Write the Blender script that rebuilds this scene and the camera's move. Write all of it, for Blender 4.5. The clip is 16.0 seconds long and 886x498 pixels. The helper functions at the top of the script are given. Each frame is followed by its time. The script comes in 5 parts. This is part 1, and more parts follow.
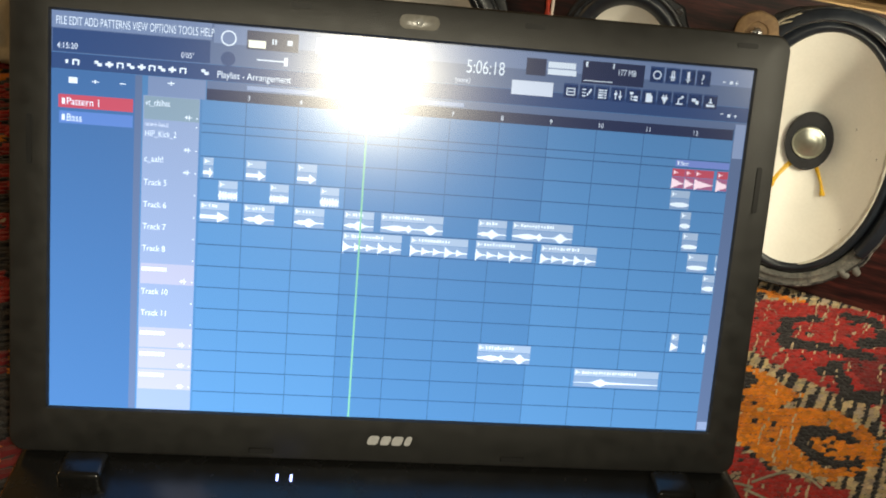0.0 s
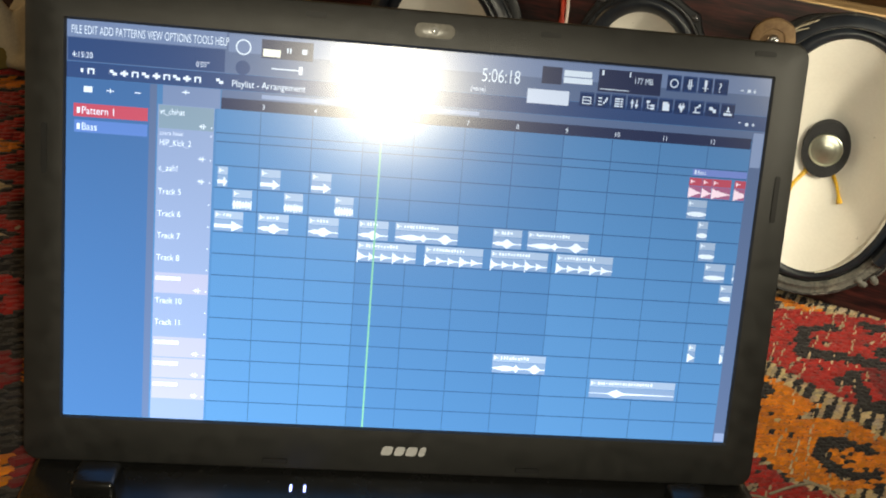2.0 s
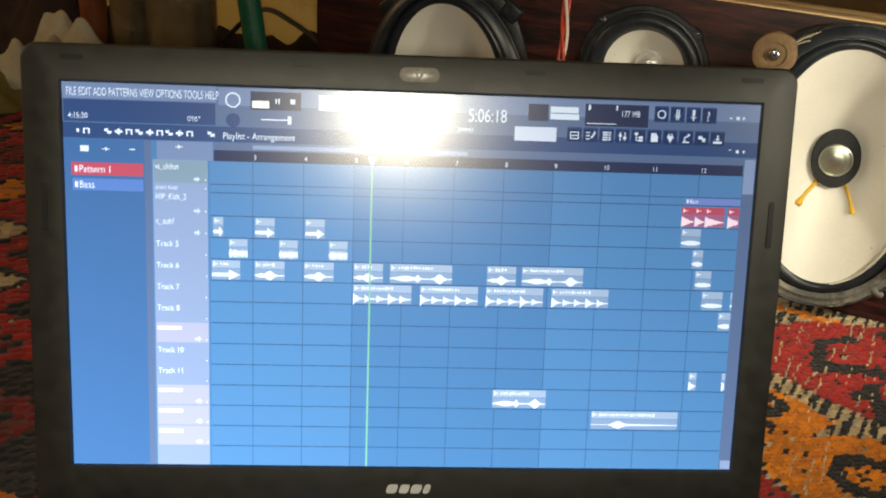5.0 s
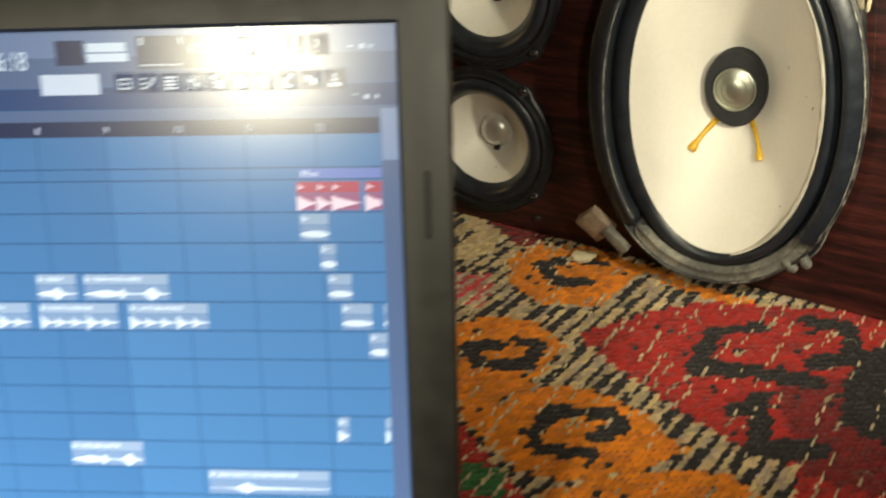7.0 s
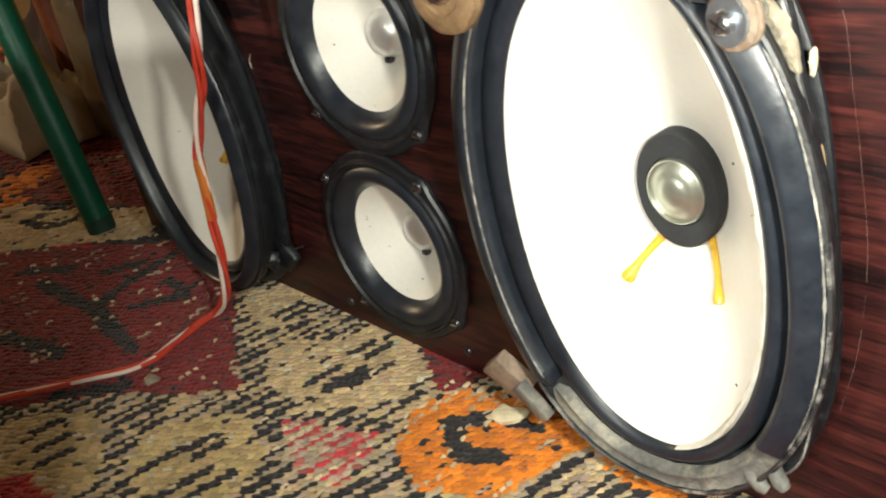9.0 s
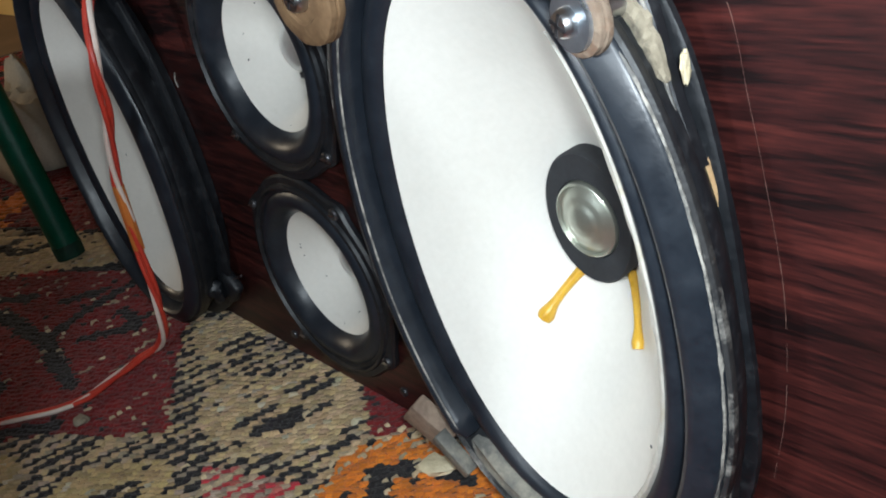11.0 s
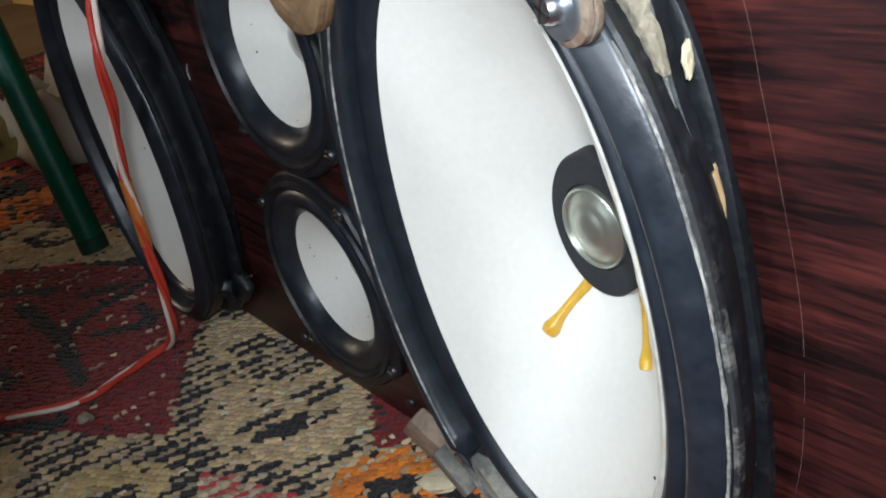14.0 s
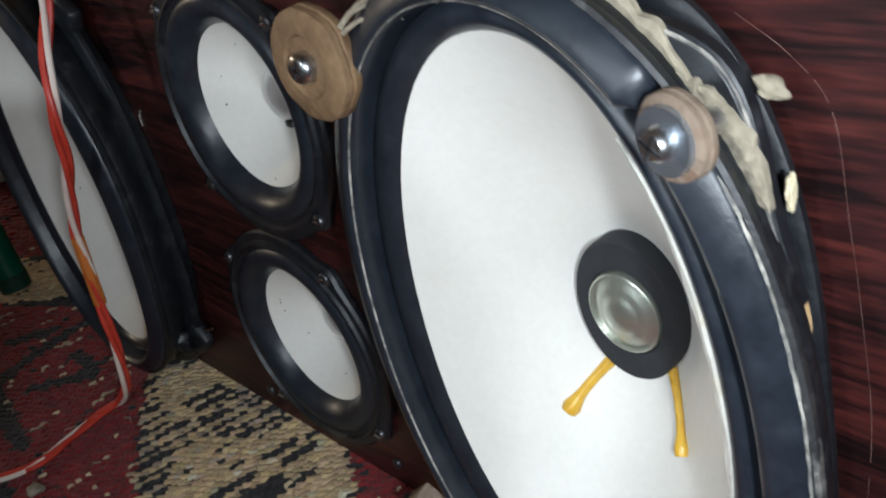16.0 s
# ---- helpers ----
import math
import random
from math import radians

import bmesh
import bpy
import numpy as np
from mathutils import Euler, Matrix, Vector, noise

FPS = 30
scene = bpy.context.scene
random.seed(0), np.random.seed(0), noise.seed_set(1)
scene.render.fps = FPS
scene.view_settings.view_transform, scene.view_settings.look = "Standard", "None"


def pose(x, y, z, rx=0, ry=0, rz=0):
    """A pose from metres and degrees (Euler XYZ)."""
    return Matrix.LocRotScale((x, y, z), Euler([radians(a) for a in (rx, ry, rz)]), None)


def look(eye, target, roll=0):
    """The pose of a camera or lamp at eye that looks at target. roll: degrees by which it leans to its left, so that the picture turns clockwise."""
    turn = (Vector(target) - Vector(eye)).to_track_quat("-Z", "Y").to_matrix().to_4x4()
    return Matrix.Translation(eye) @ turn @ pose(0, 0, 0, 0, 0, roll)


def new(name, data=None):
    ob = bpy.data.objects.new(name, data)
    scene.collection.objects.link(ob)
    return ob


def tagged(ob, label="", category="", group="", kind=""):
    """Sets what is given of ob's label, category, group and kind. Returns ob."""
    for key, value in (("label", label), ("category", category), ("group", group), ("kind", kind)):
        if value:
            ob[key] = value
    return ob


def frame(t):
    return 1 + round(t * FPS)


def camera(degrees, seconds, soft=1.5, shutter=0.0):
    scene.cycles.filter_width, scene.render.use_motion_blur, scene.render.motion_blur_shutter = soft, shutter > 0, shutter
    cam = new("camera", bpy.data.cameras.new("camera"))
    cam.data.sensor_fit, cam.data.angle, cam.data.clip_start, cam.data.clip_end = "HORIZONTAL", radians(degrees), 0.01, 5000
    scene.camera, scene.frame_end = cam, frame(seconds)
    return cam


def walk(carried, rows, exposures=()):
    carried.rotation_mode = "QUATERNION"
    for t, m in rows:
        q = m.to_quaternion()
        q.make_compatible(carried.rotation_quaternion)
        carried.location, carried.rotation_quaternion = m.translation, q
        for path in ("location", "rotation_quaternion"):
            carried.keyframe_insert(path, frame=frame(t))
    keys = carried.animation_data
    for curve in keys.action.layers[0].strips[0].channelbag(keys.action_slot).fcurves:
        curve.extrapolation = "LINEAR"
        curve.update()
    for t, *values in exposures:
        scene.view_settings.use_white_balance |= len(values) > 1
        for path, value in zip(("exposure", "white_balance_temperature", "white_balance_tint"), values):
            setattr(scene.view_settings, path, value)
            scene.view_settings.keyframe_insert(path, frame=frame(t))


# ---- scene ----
# ---------------------------------------------------------------- camera
cam = camera(52.54, 16.0, soft=1.9, shutter=0.5)
PATH = [
    (0, look((-0.0323, -0.7464, 0.3523), (-0.1679, -0.3254, 0.1191), 8.22)),
    (0.5, look((-0.0336, -0.7463, 0.3526), (-0.1705, -0.3259, 0.1190), 8.28)),
    (1, look((-0.0344, -0.7459, 0.3525), (-0.1742, -0.3270, 0.1181), 7.96)),
    (1.5, look((-0.0353, -0.7446, 0.3549), (-0.1783, -0.3259, 0.1220), 7.61)),
    (2, look((-0.0352, -0.7437, 0.3528), (-0.1775, -0.3240, 0.1212), 7.91)),
    (2.5, look((-0.0366, -0.7445, 0.3519), (-0.1815, -0.3270, 0.1179), 7.83)),
    (3, look((-0.0365, -0.7457, 0.3512), (-0.1833, -0.3284, 0.1181), 7.74)),
    (3.2, look((-0.0374, -0.7453, 0.3523), (-0.1836, -0.3293, 0.1166), 7.64)),
    (5.3, look((-0.0081, -0.7247, 0.3748), (-0.1797, -0.3145, 0.1462), 2.77)),
    (5.5, look((0.0048, -0.7118, 0.3761), (-0.1774, -0.3044, 0.1505), 1.27)),
    (6, look((0.0432, -0.6787, 0.3792), (-0.1644, -0.2891, 0.1444), -0.83)),
    (6.5, look((0.0846, -0.6032, 0.3456), (-0.1188, -0.2270, 0.0865), -1.71)),
    (7, look((0.1250, -0.5104, 0.3301), (-0.0928, -0.1448, 0.0676), -1.87)),
    (7.5, look((0.1511, -0.4279, 0.3233), (-0.0956, -0.0838, 0.0574), -4.75)),
    (8, look((0.1644, -0.3538, 0.3052), (-0.1259, -0.0366, 0.0500), -8.00)),
    (8.5, look((0.1827, -0.2966, 0.2951), (-0.1338, 0.0032, 0.0504), -8.97)),
    (9, look((0.1912, -0.2539, 0.2805), (-0.1440, 0.0325, 0.0448), -10.12)),
    (9.5, look((0.2030, -0.2168, 0.2618), (-0.1457, 0.0495, 0.0220), -11.88)),
    (10, look((0.2053, -0.1945, 0.2600), (-0.1560, 0.0624, 0.0288), -12.32)),
    (10.2, look((0.2026, -0.1889, 0.2602), (-0.1580, 0.0735, 0.0341), -12.34)),
    (12.3, look((0.2045, -0.1768, 0.2552), (-0.1567, 0.0881, 0.0329), -13.61)),
    (12.5, look((0.2058, -0.1729, 0.2564), (-0.1555, 0.0907, 0.0328), -14.17)),
    (13, look((0.2032, -0.1693, 0.2603), (-0.1586, 0.0964, 0.0401), -14.18)),
    (13.5, look((0.2024, -0.1672, 0.2551), (-0.1727, 0.0875, 0.0442), -13.32)),
    (14, look((0.1982, -0.1590, 0.2476), (-0.1787, 0.0859, 0.0285), -12.73)),
    (14.5, look((0.1929, -0.1545, 0.2469), (-0.1800, 0.0914, 0.0222), -13.90)),
    (15, look((0.1885, -0.1582, 0.2504), (-0.1795, 0.0969, 0.0278), -13.44)),
    (15.5, look((0.1795, -0.1598, 0.2580), (-0.1811, 0.1035, 0.0330), -12.59)),
    (16, look((0.1560, -0.1679, 0.2768), (-0.1796, 0.1161, 0.0389), -10.99)),
]
EXPOSURES = [
    (0, 0.06, 6500, 8), (6, 0.06, 6500, 7), (7, 0.10, 6600, 5), (7.5, 0.48, 6750, 5), (8, 0.95, 6750, 6), (8.5, 1.2, 6200, 8), (9, 1.12, 5600, 9),
    (9.5, 0.75, 5250, 10), (10, 0.60, 5000, 10), (12.3, 0.02, 4800, 13), (13.2, 0.06, 4800, 13), (14, 0.20, 4800, 13), (16, 0.14, 4800, 13)]
walk(cam, PATH, EXPOSURES)

# ---------------------------------------------------------------- light
world = bpy.data.worlds.new("world")
scene.world = world
world.use_nodes = True
world.node_tree.nodes["Background"].inputs[0].default_value = (1.0, 0.78, 0.5, 1)
world.node_tree.nodes["Background"].inputs[1].default_value = 0.025


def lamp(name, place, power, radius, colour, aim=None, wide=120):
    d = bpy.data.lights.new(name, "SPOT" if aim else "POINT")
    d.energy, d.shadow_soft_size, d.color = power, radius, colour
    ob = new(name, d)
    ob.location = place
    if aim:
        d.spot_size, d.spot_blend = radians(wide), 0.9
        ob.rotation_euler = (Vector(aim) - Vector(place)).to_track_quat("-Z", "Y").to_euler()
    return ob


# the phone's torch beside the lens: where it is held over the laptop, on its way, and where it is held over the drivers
# all three burn at once, added to stand in for the single moving torch
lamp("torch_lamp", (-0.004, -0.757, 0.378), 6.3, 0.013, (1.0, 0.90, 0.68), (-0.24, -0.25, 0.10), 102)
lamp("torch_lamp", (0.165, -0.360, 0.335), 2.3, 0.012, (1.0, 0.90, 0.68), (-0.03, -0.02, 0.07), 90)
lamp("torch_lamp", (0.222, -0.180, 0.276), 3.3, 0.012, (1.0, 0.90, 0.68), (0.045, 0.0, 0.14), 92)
# an unseen warm fill lamp, added low at the side to brighten the far wall
lamp("side_fill_lamp", (-2.0, -0.70, 0.75), 15.0, 0.05, (1.0, 0.70, 0.36))


# ---------------------------------------------------------------- materials
def nodes_of(name):
    m = bpy.data.materials.new(name)
    m.use_nodes = True
    nt = m.node_tree
    return m, nt, nt.nodes["Principled BSDF"]


def mottled(name, dark, light, rough=0.6, scale=40.0, stretch=(1, 1, 1), bump=0.1, metallic=0.0, fine=400.0, spec=0.5,
            dust=None, dust_at=0.62, rough_var=0.15):
    """A surface with variation at two scales, fine relief and, where asked, dust in patches."""
    m, nt, b = nodes_of(name)
    N, L = nt.nodes.new, nt.links.new
    tc = N("ShaderNodeTexCoord")
    mp = N("ShaderNodeMapping")
    mp.inputs["Scale"].default_value = stretch
    L(tc.outputs["Object"], mp.inputs["Vector"])
    n1, n2 = N("ShaderNodeTexNoise"), N("ShaderNodeTexNoise")
    n1.inputs["Scale"].default_value, n1.inputs["Detail"].default_value = scale, 6
    n2.inputs["Scale"].default_value, n2.inputs["Detail"].default_value = fine, 3
    for n in (n1, n2):
        L(mp.outputs[0], n.inputs["Vector"])
    mix = N("ShaderNodeMix")
    mix.data_type = "FLOAT"
    mix.inputs[0].default_value = 0.35
    L(n1.outputs[0], mix.inputs[2])
    L(n2.outputs[0], mix.inputs[3])
    ramp = N("ShaderNodeValToRGB")
    ramp.color_ramp.elements[0].position, ramp.color_ramp.elements[1].position = 0.32, 0.68
    ramp.color_ramp.elements[0].color, ramp.color_ramp.elements[1].color = (*dark, 1), (*light, 1)
    L(mix.outputs[0], ramp.inputs[0])
    out = ramp.outputs[0]
    if dust:
        n3 = N("ShaderNodeTexNoise")
        n3.inputs["Scale"].default_value, n3.inputs["Detail"].default_value = scale * 0.6, 9
        n3.inputs["Roughness"].default_value = 0.75
        L(tc.outputs["Object"], n3.inputs["Vector"])
        r3 = N("ShaderNodeValToRGB")
        r3.color_ramp.elements[0].position, r3.color_ramp.elements[1].position = dust_at, dust_at + 0.18
        L(n3.outputs[0], r3.inputs[0])
        mx = N("ShaderNodeMix")
        mx.data_type = "RGBA"
        L(r3.outputs[0], mx.inputs[0])
        L(out, mx.inputs[6])
        mx.inputs[7].default_value = (*dust, 1)
        out = mx.outputs[2]
    L(out, b.inputs["Base Color"])
    mr = N("ShaderNodeMapRange")
    mr.inputs[3].default_value, mr.inputs[4].default_value = max(0.02, rough - rough_var), min(1, rough + rough_var)
    L(n1.outputs[0], mr.inputs[0])
    L(mr.outputs[0], b.inputs["Roughness"])
    b.inputs["Metallic"].default_value = metallic
    b.inputs["Specular IOR Level"].default_value = spec
    bp = N("ShaderNodeBump")
    bp.inputs["Strength"].default_value, bp.inputs["Distance"].default_value = bump, 0.001
    L(n2.outputs[0], bp.inputs["Height"])
    L(bp.outputs[0], b.inputs["Normal"])
    return m


def screen_ink(name, colour, power=1.0):
    """A lit patch of the display behind its half-matt front."""
    m, nt, b = nodes_of(name)
    N, L = nt.nodes.new, nt.links.new
    b.inputs["Base Color"].default_value = (0.008, 0.008, 0.01, 1)
    b.inputs["Roughness"].default_value = 0.27
    b.inputs["Specular IOR Level"].default_value = 1.0
    b.inputs["Emission Color"].default_value = (*colour, 1)
    # a panel of this kind shines stronger towards its lower edge when seen from above
    tc, sep, mr = N("ShaderNodeTexCoord"), N("ShaderNodeSeparateXYZ"), N("ShaderNodeMapRange")
    L(tc.outputs["Object"], sep.inputs[0])
    L(sep.outputs[1], mr.inputs[0])
    mr.inputs[1].default_value, mr.inputs[2].default_value = 0.097, -0.097
    mr.inputs[3].default_value, mr.inputs[4].default_value = 1.00 * power, 2.15 * power
    # the torch's haze over the left half is put into the emission, fading rightwards
    side, mul = N("ShaderNodeMapRange"), N("ShaderNodeMath")
    L(sep.outputs[0], side.inputs[0])
    side.inputs[1].default_value, side.inputs[2].default_value = -0.17, 0.17
    side.inputs[3].default_value, side.inputs[4].default_value = 1.26, 0.82
    mul.operation = "MULTIPLY"
    L(mr.outputs[0], mul.inputs[0])
    L(side.outputs[0], mul.inputs[1])
    L(mul.outputs[0], b.inputs["Emission Strength"])
    return m


def mahogany():
    """Dark red laminate with long streaks of grain along x."""
    m, nt, b = nodes_of("mahogany_laminate")
    N, L = nt.nodes.new, nt.links.new
    tc, mp = N("ShaderNodeTexCoord"), N("ShaderNodeMapping")
    mp.inputs["Scale"].default_value = (5, 5, 60)
    mp.inputs["Rotation"].default_value = (0, 0.10, 0)
    L(tc.outputs["Object"], mp.inputs[0])
    n1, n2 = N("ShaderNodeTexNoise"), N("ShaderNodeTexNoise")
    n1.inputs["Scale"].default_value, n1.inputs["Detail"].default_value, n1.inputs["Distortion"].default_value = 3, 8, 0.6
    n2.inputs["Scale"].default_value, n2.inputs["Detail"].default_value = 14, 6
    L(mp.outputs[0], n1.inputs["Vector"])
    L(mp.outputs[0], n2.inputs["Vector"])
    mx = N("ShaderNodeMix")
    mx.data_type = "FLOAT"
    mx.inputs[0].default_value = 0.4
    L(n1.outputs[0], mx.inputs[2])
    L(n2.outputs[0], mx.inputs[3])
    r = N("ShaderNodeValToRGB")
    e = r.color_ramp.elements
    e[0].position, e[0].color = 0.40, (0.008, 0.0032, 0.0034, 1)
    e[1].position, e[1].color = 0.68, (0.092, 0.021, 0.016, 1)
    k = e.new(0.5)
    k.color = (0.031, 0.0078, 0.0072, 1)
    L(mx.outputs[0], r.inputs[0])
    L(r.outputs[0], b.inputs["Base Color"])
    b.inputs["Roughness"].default_value = 0.42
    bp = N("ShaderNodeBump")
    bp.inputs["Strength"].default_value, bp.inputs["Distance"].default_value = 0.12, 0.001
    L(n2.outputs[0], bp.inputs["Height"])
    L(bp.outputs[0], b.inputs["Normal"])
    return m


def rug_wool():
    m, nt, b = nodes_of("rug_wool")
    N, L = nt.nodes.new, nt.links.new
    at = N("ShaderNodeAttribute")
    at.attribute_name = "yarn"
    tc, n1, n2 = N("ShaderNodeTexCoord"), N("ShaderNodeTexNoise"), N("ShaderNodeTexNoise")
    n1.inputs["Scale"].default_value, n1.inputs["Detail"].default_value = 25, 5
    n2.inputs["Scale"].default_value, n2.inputs["Detail"].default_value = 1400, 3
    for n in (n1, n2):
        L(tc.outputs["Object"], n.inputs["Vector"])
    mr = N("ShaderNodeMapRange")
    mr.inputs[3].default_value, mr.inputs[4].default_value = 0.55, 1.45
    L(n2.outputs[0], mr.inputs[0])
    mr1 = N("ShaderNodeMapRange")
    mr1.inputs[3].default_value, mr1.inputs[4].default_value = 0.7, 1.3
    L(n1.outputs[0], mr1.inputs[0])
    mul = N("ShaderNodeMath")
    mul.operation = "MULTIPLY"
    L(mr.outputs[0], mul.inputs[0])
    L(mr1.outputs[0], mul.inputs[1])
    sc = N("ShaderNodeVectorMath")
    sc.operation = "SCALE"
    L(at.outputs["Color"], sc.inputs[0])
    L(mul.outputs[0], sc.inputs["Scale"])
    L(sc.outputs[0], b.inputs["Base Color"])
    b.inputs["Roughness"].default_value = 0.8
    b.inputs["Sheen Weight"].default_value = 0.15
    b.inputs["Specular IOR Level"].default_value = 0.35
    bp = N("ShaderNodeBump")
    bp.inputs["Strength"].default_value, bp.inputs["Distance"].default_value = 0.6, 0.001
    L(n2.outputs[0], bp.inputs["Height"])
    L(bp.outputs[0], b.inputs["Normal"])
    return m


M_MAHOGANY = mahogany()
M_RUG = rug_wool()
M_PLY = mottled("raw_plywood", (0.42, 0.27, 0.12), (0.58, 0.40, 0.20), 0.7, 18, (1, 12, 12), 0.2)
M_WALL = mottled("ochre_wall", (0.74, 0.52, 0.15), (0.86, 0.64, 0.24), 0.85, 6, bump=0.3, dust=(0.35, 0.2, 0.05), dust_at=0.6)
M_PLASTER = mottled("dim_plaster", (0.30, 0.24, 0.17), (0.38, 0.31, 0.22), 0.9, 5, bump=0.3)
M_FLOOR = mottled("floor_boards", (0.12, 0.08, 0.05), (0.2, 0.14, 0.09), 0.8, 8)
M_PAPER = mottled("white_cone", (0.72, 0.70, 0.64), (0.80, 0.78, 0.72), 0.42, 22, bump=0.06, dust=(0.62, 0.58, 0.48), dust_at=0.66)
M_EDGE = mottled("cone_glue_edge", (0.44, 0.42, 0.37), (0.64, 0.62, 0.55), 0.6, 50, bump=0.25, dust=(0.42, 0.34, 0.15), dust_at=0.54)
M_RUBBER = mottled("black_rubber", (0.011, 0.014, 0.020), (0.020, 0.025, 0.034), 0.36, 110, bump=0.10, dust=(0.026, 0.031, 0.040), dust_at=0.54)
M_STEEL = mottled("black_painted_steel", (0.006, 0.007, 0.009), (0.014, 0.016, 0.020), 0.46, 170, bump=0.16, dust=(0.048, 0.050, 0.054), dust_at=0.54)
M_WORN = mottled("worn_steel_edge", (0.012, 0.013, 0.016), (0.04, 0.04, 0.04), 0.45, 60, bump=0.2, dust=(0.42, 0.40, 0.36), dust_at=0.52)
M_GASKET = mottled("torn_pale_gasket", (0.17, 0.145, 0.10), (0.42, 0.37, 0.27), 0.9, 90, bump=0.9, dust=(0.05, 0.05, 0.05), dust_at=0.55)
M_SCRATCH = mottled("scratch", (0.10, 0.045, 0.035), (0.24, 0.15, 0.12), 0.7, 300)
M_BLACKRING = mottled("black_felt_ring", (0.012, 0.013, 0.016), (0.028, 0.03, 0.034), 0.75, 90, bump=0.2)
M_DOME = mottled("silver_dome", (0.70, 0.70, 0.68), (0.82, 0.82, 0.80), 0.34, 60, bump=0.03, metallic=0.6, rough_var=0.08)
M_CAP = mottled("dull_silver_cap", (0.44, 0.46, 0.39), (0.54, 0.56, 0.48), 0.34, 60, bump=0.03, metallic=0.85, rough_var=0.06)
M_RUBBED = mottled("rubbed_pale_edge", (0.05, 0.05, 0.05), (0.22, 0.21, 0.19), 0.6, 150, bump=0.3, dust=(0.50, 0.47, 0.41), dust_at=0.46)
M_DUSTY = mottled("dusty_bare_flange", (0.05, 0.052, 0.052), (0.20, 0.195, 0.17), 0.7, 55, bump=0.5, dust=(0.36, 0.335, 0.265), dust_at=0.50)
M_GLUE = mottled("amber_glue", (0.58, 0.32, 0.015), (0.72, 0.46, 0.03), 0.3, 150, bump=0.2)
M_FIBRE = mottled("tan_fibre_washer", (0.11, 0.062, 0.028), (0.23, 0.145, 0.068), 0.75, 120, bump=0.5, dust=(0.12, 0.07, 0.03))
M_PALEFIBRE = mottled("pale_fibre_washer", (0.16, 0.115, 0.08), (0.30, 0.235, 0.17), 0.85, 160, bump=0.7, dust=(0.20, 0.10, 0.05), dust_at=0.55)
M_ZINC = mottled("zinc_screw", (0.45, 0.46, 0.47), (0.7, 0.71, 0.72), 0.3, 120, bump=0.1, metallic=1.0)
M_BLUEZINC = mottled("blue_zinc_washer", (0.40, 0.46, 0.54), (0.58, 0.64, 0.72), 0.3, 120, metallic=0.9)
M_DARKSCREW = mottled("dark_screw", (0.05, 0.05, 0.055), (0.16, 0.16, 0.17), 0.35, 200, metallic=0.8)
M_WOODBIT = mottled("brown_wood_chip", (0.17, 0.12, 0.085), (0.38, 0.29, 0.21), 0.8, 90, bump=0.5)
M_CRUMB = mottled("cream_foam", (0.62, 0.54, 0.34), (0.74, 0.66, 0.45), 0.9, 200, bump=0.6)
M_GREEN = mottled("green_plastic_tube", (0.004, 0.070, 0.036), (0.008, 0.110, 0.058), 0.42, 60, bump=0.25, dust=(0.006, 0.018, 0.012), dust_at=0.56)
M_DARKGREEN = mottled("dirty_green_plastic", (0.004, 0.028, 0.016), (0.012, 0.060, 0.034), 0.7, 150, bump=0.5)
M_REDWIRE = mottled("red_wire", (0.42, 0.03, 0.015), (0.55, 0.06, 0.03), 0.4, 80)
M_PINKWIRE = mottled("pale_wire", (0.70, 0.56, 0.48), (0.80, 0.70, 0.62), 0.45, 80)
M_TAPE = mottled("orange_tape", (0.45, 0.13, 0.02), (0.58, 0.2, 0.03), 0.45, 80)
M_WHITEWIRE = mottled("white_cable", (0.62, 0.6, 0.55), (0.72, 0.7, 0.64), 0.5, 60)
M_BLACKWIRE = mottled("black_cable", (0.012, 0.012, 0.012), (0.03, 0.03, 0.03), 0.5, 60)
M_LAPTOP = mottled("black_textured_plastic", (0.020, 0.020, 0.019), (0.030, 0.030, 0.028), 0.50, 120, bump=0.22, fine=2600, spec=0.7)
M_DECK = mottled("glossy_black_plastic", (0.008, 0.008, 0.008), (0.013, 0.013, 0.0125), 0.24, 90, bump=0.05, fine=1500, dust=(0.035, 0.034, 0.032), dust_at=0.62)
M_LAPTOPDARK = mottled("dark_slot", (0.004, 0.004, 0.004), (0.008, 0.008, 0.008), 0.6, 100)
M_SILVER = mottled("silver_print", (0.55, 0.55, 0.55), (0.68, 0.68, 0.68), 0.35, 100)
M_CAMPILL = mottled("grey_camera_window", (0.20, 0.19, 0.17), (0.28, 0.27, 0.24), 0.25, 100)
M_LENS = mottled("camera_glass", (0.30, 0.30, 0.29), (0.36, 0.36, 0.35), 0.1, 100)
M_CLOTHDARK = mottled("dark_maroon_cloth", (0.012, 0.006, 0.006), (0.05, 0.02, 0.02), 0.9, 25, bump=0.6)
M_CLOTHWHITE = mottled("off_white_cloth", (0.42, 0.38, 0.29), (0.58, 0.53, 0.42), 0.9, 25, bump=0.6)
M_KHAKI = mottled("khaki_cloth", (0.16, 0.12, 0.03), (0.24, 0.18, 0.05), 0.9, 30, bump=0.6)
M_SMOKED = mottled("smoky_plastic", (0.10, 0.075, 0.04), (0.42, 0.36, 0.24), 0.14, 40, bump=0.1)
M_SMOKED.node_tree.nodes["Principled BSDF"].inputs["Transmission Weight"].default_value = 0.6
M_REDSTICK = mottled("red_brown_handle", (0.13, 0.03, 0.012), (0.3, 0.09, 0.03), 0.5, 40)


